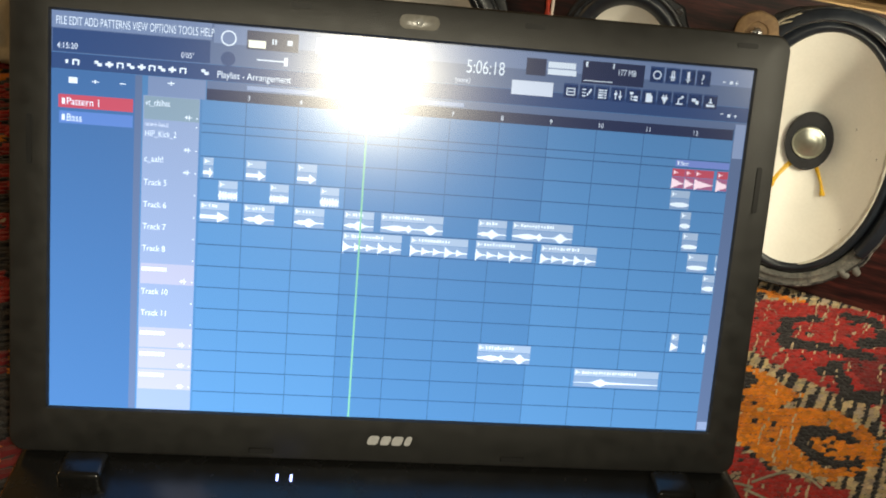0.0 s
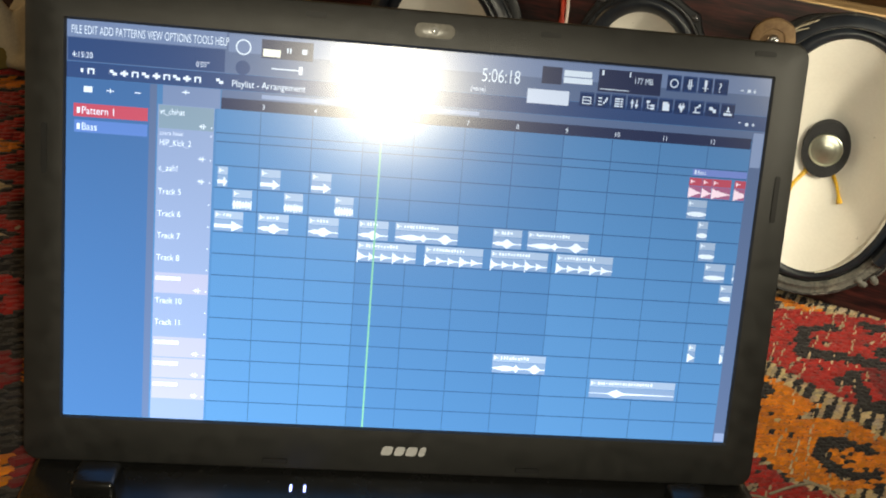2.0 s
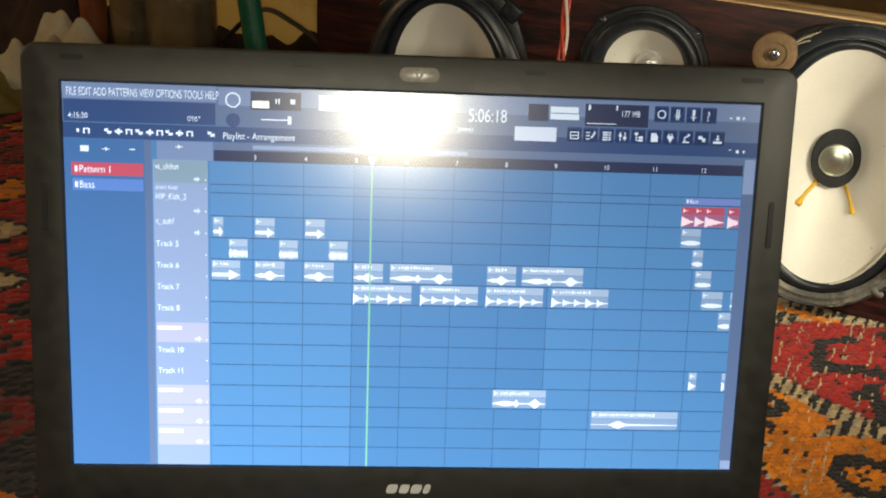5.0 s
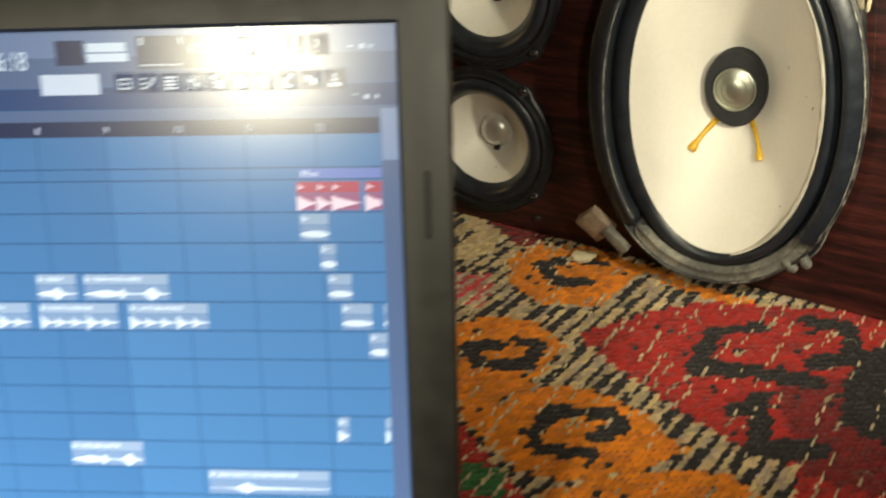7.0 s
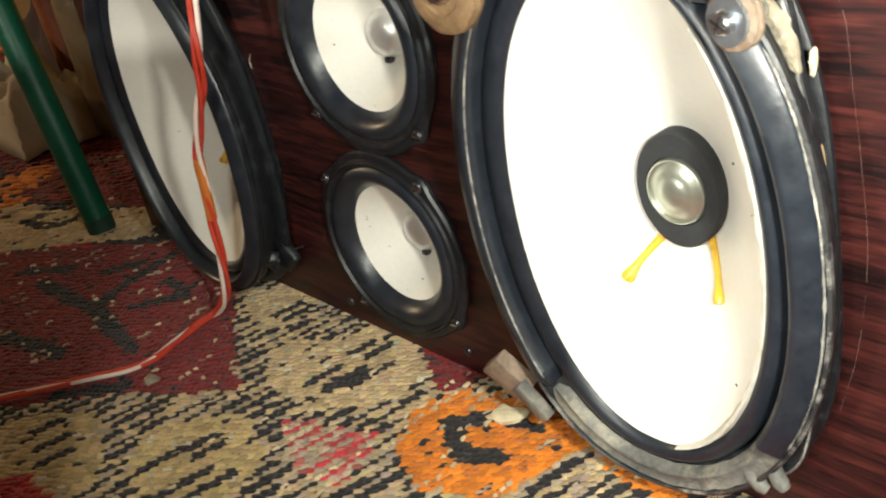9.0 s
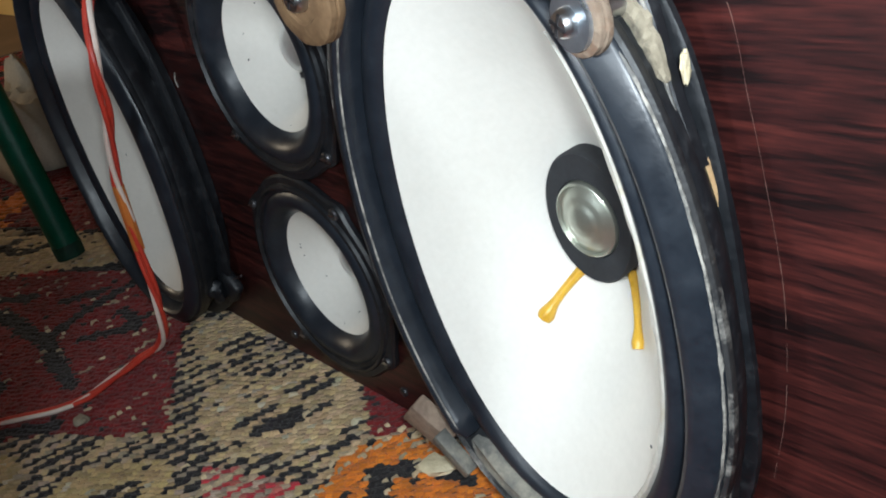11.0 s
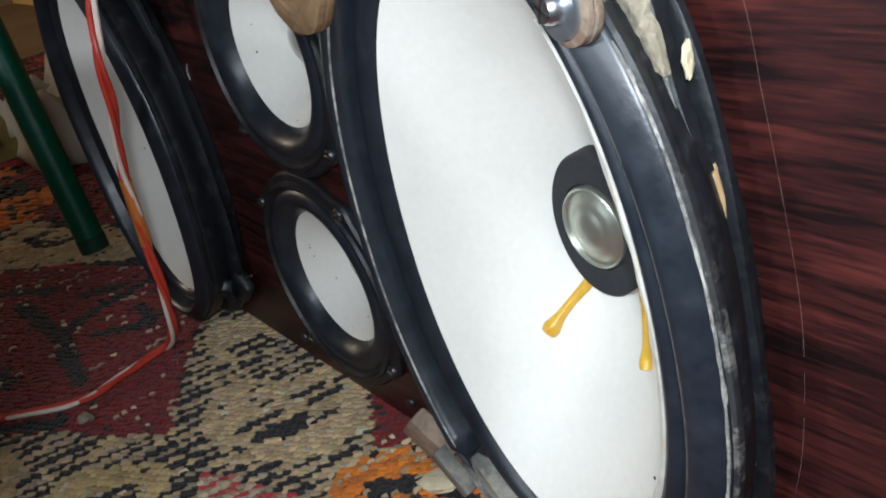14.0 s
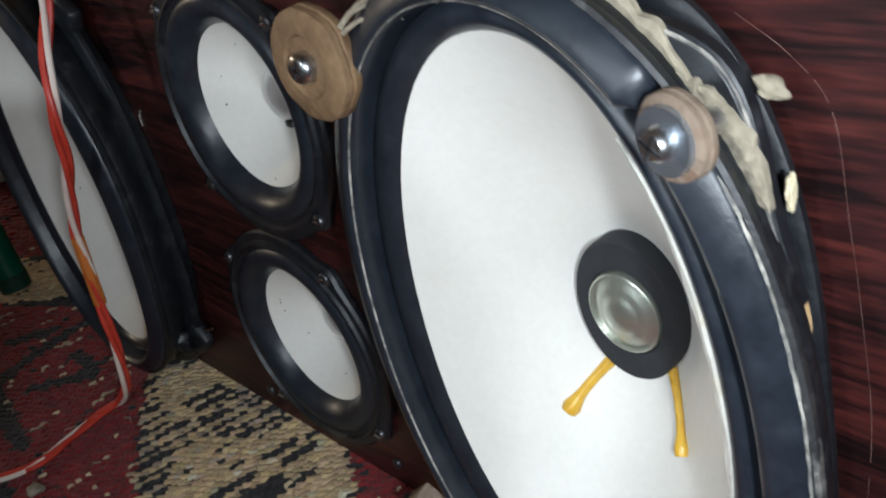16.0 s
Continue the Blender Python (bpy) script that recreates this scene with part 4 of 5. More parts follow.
clip_bm = block(-0.010, 0.010, -0.003, 0.003, -0.0035, 0.0035, 0.0008)
bmesh.ops.rotate(clip_bm, cent=(0, 0, 0), matrix=Euler((0.2, radians(42), 0.1)).to_matrix(), verts=clip_bm.verts[:])
bmesh.ops.translate(clip_bm, vec=(-0.0330, -0.0255, 0.0262), verts=clip_bm.verts[:])
part("steel_clip", clip_bm, M_DUSTY, cabinet, "grey steel clip under the rim")
# small screws left in the panel, a bent staple and chipped marks beside the driver's plate
for x, z in ((-0.175, 0.0180), (-0.196, 0.0115), (-0.100, 0.0120)):
    sc = knob(0.0026, 0.0016, -0.0001, 12)
    bmesh.ops.translate(sc, vec=(x, 0, z), verts=sc.verts[:])
    part("panel_screw", sc, M_DARKSCREW, cabinet, "small dark screw")
part("staple", tube(smooth_path([(-0.2290, -0.010, 0.0425), (-0.2240, -0.011, 0.0450), (-0.2180, -0.010, 0.0475)], 4), 0.0007, 6), M_ZINC, cabinet, "bent metal staple")
part("staple", tube([(-0.2555, -0.0125, 0.0350), (-0.2555, -0.0125, 0.0400)], 0.0010, 6), M_ZINC, cabinet, "bent metal staple")
for k, (z0, z1) in enumerate(((0.124, 0.112), (0.108, 0.099), (0.093, 0.076), (0.158, 0.150))):
    part("chipped_mark", tube([(-0.2385 + 0.0008 * k, -0.0004, z0), (-0.2390, -0.0004, (z0 + z1) / 2), (-0.2400 + 0.0006 * k, -0.0004, z1)], 0.0005, 5), M_RUBBED, cabinet, "pale chipped mark")
# white strands of fibre stuck to the washers
for i, (dx, dz) in enumerate(((0.020, 0.012), (0.026, 0.008), (0.024, 0.016))):
    part("fibre_strand", tube(smooth_path([(-0.036, -0.031, 0.214 + i * 0.001), (-0.036 + dx * 0.5, -0.029, 0.2195 + dz * 0.4), (-0.036 + dx, -0.026, 0.2155 + dz)], 6), 0.0007, 6), M_GASKET, cabinet, "frayed white strand")
# long scratch on the laminate, broken here and there
line = smooth_path([(0.063, -0.0001, 0.221), (0.075, -0.0001, 0.213), (0.084, -0.0001, 0.202), (0.0885, -0.0001, 0.178), (0.0922, -0.0001, 0.156), (0.0962, -0.0001, 0.124), (0.0955, -0.0001, 0.088), (0.091, -0.0001, 0.060)], 8)
rnd = random.Random(77)
k = 0
while k < len(line) - 2:
    n = rnd.choice((2, 3, 4, 5))
    piece = line[k:k + n + 1]
    if len(piece) > 1:
        part("scratch", tube(piece, rnd.uniform(0.00004, 0.00009), 5), M_SCRATCH, cabinet, "fine pale scribed line")
    k += n + rnd.choice((0, 0, 1))

# ---------------------------------------------------------------- laptop
LEAN = 18.58
laptop = thing("laptop", pose(-0.1562, -0.4018, 0.0, 0, -1.16, 25.72), "open black laptop showing a music program, standing on the rug", "laptop")
LID = Matrix.Translation((0, 0, 0.0287)) @ Matrix.Rotation(radians(90 - LEAN), 4, "X") @ Matrix.Translation((0, 0.121, 0))
# in the lid's own frame x runs right, y up the screen and z out of it


def lid_part(name, bm, material, parent, label="", smooth=True):
    ob = part(name, bm, material, parent, label, smooth)
    if parent is laptop:
        ob.matrix_local = LID
    return ob


def rounded(x0, x1, y0, y1, r, z, n=8):
    pts = []
    for cx, cy, a0 in ((x1 - r, y1 - r, 0), (x0 + r, y1 - r, 90), (x0 + r, y0 + r, 180), (x1 - r, y0 + r, 270)):
        for k in range(n + 1):
            a = radians(a0 + 90 * k / n)
            pts.append(Vector((cx + r * math.cos(a), cy + r * math.sin(a), z)))
    return pts


def grow(d):
    return (-0.1912 + d, 0.1900 - d, -0.1210 + d, 0.1150 - d)


SW, SH = 0.172, 0.09675
lid = lid_part("lid", loft([rounded(*grow(0.004), 0.006, -0.0075), rounded(*grow(0.0012), 0.0075, -0.0068), rounded(*grow(0), 0.008, -0.0045), rounded(*grow(0), 0.008, -0.0002), rounded(*grow(0.0005), 0.0078, 0.0012),
                            rounded(*grow(0.0013), 0.0072, 0.0018), rounded(-SW - 0.0012, SW + 0.0012, -SH - 0.0012, SH + 0.0012, 0.0008, 0.0018), rounded(-SW, SW, -SH, SH, 0.0003, 0.0002), rounded(-SW, SW, -SH, SH, 0.0003, -0.003)], True, True), M_LAPTOP, laptop, "black plastic lid and bezel, slightly dusty")
for sx in (-1, 1):
    s = loft([rounded(-0.0052, 0.0052, -0.0013, 0.0013, 0.0011, 0.0017, 4), rounded(-0.0052, 0.0052, -0.0013, 0.0013, 0.0011, 0.0022, 4)], True, True, True)
    bmesh.ops.translate(s, vec=(sx * 0.0569, 0.1085, 0), verts=s.verts[:])
    lid_part("microphone_slot", s, M_LAPTOPDARK, lid)
    s = loft([rounded(-0.0013, 0.0013, -0.012, 0.012, 0.0011, 0.0017, 4), rounded(-0.0013, 0.0013, -0.012, 0.012, 0.0011, 0.0023, 4)], True, True, True)
    bmesh.ops.translate(s, vec=(sx * 0.1815, 0.036, 0), verts=s.verts[:])
    lid_part("rubber_bumper", s, M_LAPTOPDARK, lid)
    s = loft([rounded(-0.0055, 0.0055, -0.0013, 0.0013, 0.0011, 0.0017, 4), rounded(-0.0055, 0.0055, -0.0013, 0.0013, 0.0011, 0.0023, 4)], True, True, True)
    bmesh.ops.translate(s, vec=(sx * 0.1664, 0.1085, 0), verts=s.verts[:])
    lid_part("rubber_bumper", s, M_LAPTOPDARK, lid)
for bx in (-0.066, 0.066):
    s = loft([rounded(-0.0065, 0.0065, -0.0016, 0.0016, 0.001, 0.0017, 4), rounded(-0.0062, 0.0062, -0.0013, 0.0013, 0.001, 0.0024, 4)], True, True, True)
    bmesh.ops.translate(s, vec=(bx, -0.1165, 0), verts=s.verts[:])
    lid_part("rubber_bumper", s, M_LAPTOPDARK, lid)
pill = lid_part("camera_window", loft([rounded(-0.0098, 0.0098, -0.0035, 0.0035, 0.0034, 0.0016), rounded(-0.0098, 0.0098, -0.0035, 0.0035, 0.0034, 0.0021), rounded(-0.0092, 0.0092, -0.0029, 0.0029, 0.0028, 0.0024)], True, True, True), M_CAMPILL, lid, "grey webcam window")
for v in pill.data.vertices:
    v.co.y += 0.1056
lens = loft([[Vector((r * math.cos(a), 0.1056 + r * math.sin(a), zz)) for a in (2 * math.pi * k / 20 for k in range(20))] for r, zz in ((0.0018, 0.0022), (0.0018, 0.0027), (0.0012, 0.0029))], True, True, True)
lid_part("camera_lens", lens, M_LENS, lid)


# maker's mark: plain silver shapes, not lettered
def flat(shapes, z):
    """Flat rectangles (x0, x1, y0, y1) at height z in one mesh."""
    bm = bmesh.new()
    for a, b, c, d in shapes:
        bm.faces.new([bm.verts.new(p) for p in ((a, c, z), (b, c, z), (b, d, z), (a, d, z))])
    return bm


mark = bmesh.new()
for i, (x, w) in enumerate(((-0.0085, 0.0056), (-0.0020, 0.0050), (0.0042, 0.0056), (0.0098, 0.0034))):
    mark.faces.new([mark.verts.new(p) for p in rounded(x - w / 2, x + w / 2, -0.1110, -0.1060 if i < 3 else -0.1058, 0.0015, 0.00205, 4)])
for v in mark.verts:
    v.co.x += (v.co.y + 0.1085) * 0.3
lid_part("maker_mark", mark, M_SILVER, lid, "silver mark printed on the bezel", False)

# display: lit shapes lie just over the panel
INK = {"deep": (0.022, 0.055, 0.16), "grid": (0.054, 0.160, 0.345), "grid_light": (0.065, 0.185, 0.385), "line": (0.020, 0.068, 0.17), "panel": (0.040, 0.115, 0.28), "bar": (0.080, 0.125, 0.24), "bar_light": (0.14, 0.20, 0.35),
       "dark": (0.012, 0.022, 0.07), "name": (0.20, 0.27, 0.44), "name_green": (0.17, 0.25, 0.33), "name_pink": (0.31, 0.33, 0.46), "white": (0.62, 0.71, 0.82), "clip": (0.18, 0.27, 0.43), "head": (0.27, 0.36, 0.50), "red": (0.40, 0.06, 0.10),
       "rose": (0.80, 0.62, 0.70), "rosy": (0.30, 0.10, 0.20), "violet": (0.14, 0.20, 0.50), "green": (0.16, 0.40, 0.28), "pale": (0.55, 0.62, 0.75), "blue": (0.08, 0.17, 0.45), "cream": (0.85, 0.87, 0.75)}
INKS = {k: screen_ink("screen_" + k, v) for k, v in INK.items()}
display = lid_part("display", flat([(-SW, SW, -SH, SH)], 0.0003), INKS["grid"], laptop, "lit blue display of a music program", False)


def ui(name, colour, shapes, level, label=""):
    return lid_part(name, flat(shapes, 0.0003 + 0.00012 * level), INKS[colour], display, label, False)


def each(name, colour, shapes, level):
    for s in shapes:
        ui(name, colour, [s], level)


def layered(name, layers, label=""):
    """One piece of the display in several colours: (colour, shapes, level) in turn."""
    bm = bmesh.new()
    me = bpy.data.meshes.new(name)
    for i, (colour, shapes, level) in enumerate(layers):
        me.materials.append(INKS[colour])
        z = 0.0003 + 0.00012 * level
        for a, b, c, d in shapes:
            f = bm.faces.new([bm.verts.new(p) for p in ((a, c, z), (b, c, z), (b, d, z), (a, d, z))])
            f.material_index = i
    bm.to_mesh(me)
    bm.free()
    ob = new(name, me)
    ob.parent = display
    return ob


def words(text, x, y, size, colour, level=4, squeeze=0.85, spacing=1.0):
    """Lettering on the display, its left end at x and its foot at y."""
    cu = bpy.data.curves.new("words", "FONT")
    cu.body, cu.size, cu.space_character = text, size, spacing
    tmp = bpy.data.objects.new("words", cu)
    scene.collection.objects.link(tmp)
    me = bpy.data.meshes.new_from_object(tmp.evaluated_get(bpy.context.evaluated_depsgraph_get()))
    bpy.data.objects.remove(tmp)
    for v in me.vertices:
        v.co = Vector((x + v.co.x * squeeze, y + v.co.y, 0.0003 + 0.00012 * level))
    me.materials.clear()
    me.materials.append(INKS[colour])
    ob = new("lettering", me)
    ob.parent = display
    return ob


X0, X1 = -0.172, 0.172
GL, GR, GT, GB = -0.1018, 0.1655, 0.0605, -0.0925      # grid of the arrangement
ROWS = [0.0605, 0.0492, 0.0450, 0.0335] + [0.0335 - 0.01088 * k for k in range(1, 12)]
bar_w, bar_0 = 0.02492, -0.1308    # width of a bar, and where bar 1 would begin
ui("menu_bar", "bar", [(X0, X1, 0.0777, SH)], 1)
ui("title_bar", "deep", [(X0, X1, 0.0700, 0.0775)], 1)
ui("tool_strip", "bar_light", [(X0, -0.0985, 0.0890, SH), (-0.0975, X1, 0.0700 + 0.0178, SH - 0.0005)], 2)
ui("hint_box", "deep", [(X0 + 0.0005, -0.0990, 0.0780, 0.0886)], 2)
ui("clip_picker", "panel", [(X0, -0.1305, GB - 0.004, 0.0698)], 1)
ui("picker_edge", "bar", [(-0.1335, -0.1302, GB - 0.004, 0.0698)], 2)
ui("track_head_column", "name", [(-0.1295, -0.1030, GB - 0.004, 0.0606)], 2)
ui("track_head_tab", "bar_light", [(-0.1275, -0.1005, 0.0606, 0.0698)], 2)
ui("track_head", "name_green", [(-0.1290, -0.1032, 0.0494, 0.0604)], 3)
each("track_head", "name_pink", [(-0.1290, -0.1032, ROWS[k + 1] + 0.0003, ROWS[k] - 0.0003) for k in (8, 11, 12, 13)], 3)
ui("ruler_back", "bar", [(-0.1000, X1, 0.0660, 0.0698)], 1)
ui("ruler", "dark", [(-0.1000, GR, 0.0606, 0.0660)], 2)
ui("scroll_bar", "bar", [(GR + 0.0003, X1, GB - 0.004, 0.0698)], 2)
each("scroll_grip", "name", [(GR + 0.0006, X1 - 0.0004, 0.0515, 0.0690), (GR + 0.0010, X1 - 0.0002, GB - 0.0036, GB + 0.001)], 3)
ui("overview_strip", "name", [(-0.0810, 0.0250, 0.0668, 0.0688)], 2)
each("grid_band", "grid_light", [(GL, bar_0 + bar_w * 4, GB - 0.004, GT), (bar_0 + bar_w * 8, bar_0 + bar_w * 11.9, GB - 0.004, GT)], 1)
each("row_line", "line", [(GL, GR, z - 0.00022, z + 0.00022) for z in ROWS[1:] if z > GB - 0.003], 2)
each("bar_line", "line", [(bar_0 + bar_w * k - 0.00014, bar_0 + bar_w * k + 0.00014, GB - 0.004, GT) for k in range(2, 12)], 2)
# picker entries
ui("pattern_entry", "red", [(-0.1686, -0.1342, 0.0520, 0.0582)], 3)
ui("bass_entry", "blue", [(-0.1682, -0.1342, 0.0446, 0.0504)], 3)
words("Pattern 1", -0.1650, 0.0534, 0.0050, "white")
words("Bass", -0.1650, 0.0458, 0.0050, "white")
ui("entry_icon", "white", [(-0.1670, -0.1656, 0.0536, 0.0564), (-0.1670, -0.1656, 0.0460, 0.0488)], 4)
# lettering
words("FILE EDIT ADD PATTERNS VIEW OPTIONS TOOLS HELP", -0.1700, 0.0905, 0.0056, "white", squeeze=0.515, spacing=1.02)
words("4:15:20", -0.1695, 0.0796, 0.0038, "white")
words("0'05\"", -0.1125, 0.0796, 0.0036, "pale")
words("Playlist - Arrangement", -0.0955, 0.0716, 0.0046, "white")
words("vt_chihat", -0.1285, 0.0560, 0.0042, "white", squeeze=0.75)
words("snare basic", -0.1285, 0.0462, 0.0030, "pale")
words("HIP_Kick_2", -0.1285, 0.0412, 0.0042, "white", squeeze=0.75)
words("c_aah!", -0.1285, 0.0290, 0.0042, "white")
for k, t in ((4, "Track 5"), (5, "Track 6"), (6, "Track 7"), (7, "Track 8"), (9, "Track 10"), (10, "Track 11")):
    words(t, -0.1285, ROWS[k] - 0.0050, 0.0042, "white")
each("name_bar", "white", [(-0.1285, -0.1165, ROWS[k] - 0.0040, ROWS[k] - 0.0022) for k in (8, 11, 12, 13)], 4)
words("5:06:18", 0.0245, 0.0838, 0.0092, "white", squeeze=0.72)
words("177 MB", 0.1010, 0.0886, 0.0042, "white", squeeze=0.75)
words("(none)", 0.0195, 0.0742 + 0.0048, 0.0034, "pale")
for k in range(3, 13):
    words(str(k), bar_0 + bar_w * (k - 1) + 0.0003, 0.0618, 0.0034, "white" if k in (5, 9) else "pale", squeeze=0.9)
# knobs, transport, meters and tool buttons
each("transport_key", "white", [(-0.0700, -0.0693, 0.0893, 0.0917), (-0.0686, -0.0679, 0.0893, 0.0917), (-0.0628, -0.0604, 0.0893, 0.0917)], 4)
ui("transport", "dark", [(-0.0820, -0.0575, 0.0862, 0.0950)], 3)
ui("play_key", "cream", [(-0.0812, -0.0730, 0.0870, 0.0905)], 4)
ui("tempo_box", "pale", [(-0.0490, -0.0350, 0.0868, 0.0942)], 3)
ui("wave_view", "dark", [(0.0545, 0.0645, 0.0852, 0.0935)], 3)
ui("level_meter", "white", [(0.0655, 0.0800, 0.0862, 0.0890), (0.0655, 0.0795, 0.0895, 0.0925)], 4)
ui("memory_box", "dark", [(0.0830, 0.1150, 0.0835, 0.0945)], 3)
ui("memory_marks", "white", [(0.0845, 0.0856, 0.0915, 0.0940), (0.0985, 0.0992, 0.0915, 0.0940), (0.0840, 0.0990, 0.0846, 0.0850)], 4)
ui("pattern_box", "pale", [(0.0480, 0.0690, 0.0752, 0.0822)], 3)
ui("slider", "white", [(-0.0770, -0.0640, 0.0812, 0.0818), (-0.0640, -0.0622, 0.0795, 0.0835)], 4)
each("tool_button", "deep", [(0.1180 + 0.0081 * k, 0.1252 + 0.0081 * k, 0.0865, 0.0945) for k in range(4)] + [(0.0745 + 0.0081 * k, 0.0817 + 0.0081 * k, 0.0750, 0.0828) for k in range(10)], 3)


def ring_shape(cx, cy, r0, r1, z, n=24):
    bm = bmesh.new()
    a = [bm.verts.new((cx + r0 * math.cos(2 * math.pi * k / n), cy + r0 * math.sin(2 * math.pi * k / n), z)) for k in range(n)]
    b = [bm.verts.new((cx + r1 * math.cos(2 * math.pi * k / n), cy + r1 * math.sin(2 * math.pi * k / n), z)) for k in range(n)]
    for k in range(n):
        j = (k + 1) % n
        bm.faces.new((a[k], a[j], b[j], b[k]))
    return bm


lid_part("volume_knob", ring_shape(-0.0905, 0.0905, 0.0030, 0.0037, 0.0008), INKS["white"], display, "", False)
lid_part("pitch_knob", ring_shape(-0.0905, 0.0808, 0.0001, 0.0034, 0.0008), INKS["deep"], display, "", False)
lid_part("power_icon", ring_shape(0.1216, 0.0904, 0.0016, 0.0022, 0.0009), INKS["white"], display, "", False)
words("?", 0.1445, 0.0878, 0.0066, "white", 5)
icons = [(0.1290, 0.1296, 0.0880, 0.0930), (0.1300, 0.1306, 0.0880, 0.0930), (0.1282, 0.1314, 0.0896, 0.0901), (0.1372, 0.1386, 0.0900, 0.0932), (0.1364, 0.1394, 0.0890, 0.0894), (0.1376, 0.1382, 0.0876, 0.0900)]
for k in range(10):
    cx = 0.0781 + 0.0081 * k
    if k == 0:
        icons += [(cx - 0.0022, cx + 0.0022, 0.0768, 0.0773), (cx - 0.0022, cx + 0.0022, 0.0800, 0.0805), (cx - 0.0022, cx - 0.0017, 0.0768, 0.0805), (cx + 0.0017, cx + 0.0022, 0.0768, 0.0805), (cx - 0.0014, cx + 0.0014, 0.0784, 0.0789)]
    elif k == 1:
        icons += [(cx - 0.0023, cx - 0.0004, 0.0800, 0.0806), (cx - 0.0023, cx - 0.0004, 0.0784, 0.0790), (cx - 0.0023, cx - 0.0004, 0.0768, 0.0774), (cx + 0.0002, cx + 0.0010, 0.0774, 0.0786), (cx + 0.0010, cx + 0.0018, 0.0784, 0.0798), (cx + 0.0016, cx + 0.0024, 0.0794, 0.0808)]
    elif k == 2:
        icons += [(cx - 0.002, cx + 0.0006, 0.0766 + 0.0012 * j, 0.0773 + 0.0012 * j) for j in range(4)] + [(cx + 0.0010, cx + 0.0022, 0.0766 + 0.0012 * j, 0.0773 + 0.0012 * j) for j in range(4)]
    elif k == 3:
        icons += [(cx - 0.0014, cx - 0.0009, 0.0766, 0.0810), (cx + 0.0009, cx + 0.0014, 0.0766, 0.0810), (cx - 0.0020, cx - 0.0003, 0.0788, 0.0798), (cx + 0.0003, cx + 0.0020, 0.0776, 0.0786)]
    elif k == 4:
        icons += [(cx - 0.002, cx - 0.0002, 0.0798, 0.0810), (cx - 0.0014, cx - 0.001, 0.0770, 0.0798), (cx - 0.001, cx + 0.0004, 0.0784, 0.0788), (cx + 0.0004, cx + 0.0022, 0.0780, 0.0792), (cx - 0.001, cx + 0.0004, 0.0770, 0.0774), (cx + 0.0004, cx + 0.0022, 0.0766, 0.0777)]
    elif k == 5:
        icons += [(cx - 0.0017, cx + 0.0010, 0.0766, 0.0810), (cx + 0.0010, cx + 0.0018, 0.0766, 0.0800)]
    elif k == 6:
        icons += [(cx - 0.0016, cx + 0.0016, 0.0786, 0.0798), (cx - 0.0010, cx - 0.0005, 0.0798, 0.0810), (cx + 0.0005, cx + 0.0010, 0.0798, 0.0810), (cx - 0.0009, cx + 0.0009, 0.0776, 0.0786), (cx - 0.0003, cx + 0.0003, 0.0764, 0.0776)]
    elif k == 7:
        icons += [(cx - 0.0018, cx + 0.0016, 0.0766, 0.0773), (cx - 0.0010, cx - 0.0004, 0.0773, 0.0795), (cx - 0.0006, cx + 0.0010, 0.0793, 0.0799), (cx + 0.0006, cx + 0.0018, 0.0799, 0.0810)]
    elif k == 8:
        icons += [(cx - 0.0018, cx + 0.0002, 0.0786, 0.0802), (cx + 0.0002, cx + 0.0018, 0.0774, 0.0792)]
    else:
        icons += [(cx - 0.0022, cx + 0.0022, 0.0766, 0.0778), (cx - 0.0004, cx + 0.0004, 0.0784, 0.0808), (cx - 0.0011, cx + 0.0011, 0.0784, 0.0790)]
icons += [(0.1562, 0.1578, 0.0893, 0.0899), (0.1598, 0.1616, 0.0888, 0.0904), (0.1634, 0.1638, 0.0886, 0.0906), (0.1628, 0.1644, 0.0893, 0.0898),
          (0.1570, 0.1585, 0.0735, 0.0739), (0.1608, 0.1624, 0.0722, 0.0737), (0.1648, 0.1653, 0.0721, 0.0738), (0.1642, 0.1659, 0.0728, 0.0732)]
each("tool_button", "dark", [(0.0781 + 0.0081 * k - 0.0036, 0.0781 + 0.0081 * k + 0.0036, 0.0756, 0.0820) for k in range(10)], 3)
each("tool_button", "dark", [(x - 0.0036, x + 0.0036, 0.0870, 0.0938) for x in (0.1216, 0.1298, 0.1379, 0.1461)], 3)
tagged(ui("tool_icon", "white", icons, 5), kind="stuff")
# small tools of the arrangement window
small = []
for k, x in enumerate((-0.1655, -0.1608, -0.1505, -0.1455, -0.1405, -0.1356, -0.1306, -0.1258, -0.1212, -0.1164, -0.1114, -0.1010)):
    if k == 0:
        small += [(x, x + 0.0012, 0.0727, 0.0745)]
    elif k % 3 == 0:
        small += [(x - 0.0018, x + 0.0018, 0.0730, 0.0742), (x - 0.0006, x + 0.0006, 0.0722, 0.0750)]
    elif k % 3 == 1:
        small += [(x - 0.0016, x - 0.0008, 0.0722, 0.0748), (x + 0.0008, x + 0.0016, 0.0722, 0.0748), (x - 0.0010, x + 0.0010, 0.0742, 0.0749)]
    else:
        small += [(x - 0.0018, x, 0.0735, 0.0749), (x - 0.0004, x + 0.0016, 0.0724, 0.0738)]
small += [(-0.1640, -0.1600, 0.0636, 0.0664), (-0.1535, -0.1500, 0.0648, 0.0652), (-0.1520, -0.1515, 0.0640, 0.0660), (-0.1405, -0.1378, 0.0648, 0.0653), (-0.1185, -0.1150, 0.0668, 0.0673), (-0.1170, -0.1165, 0.0660, 0.0681)]
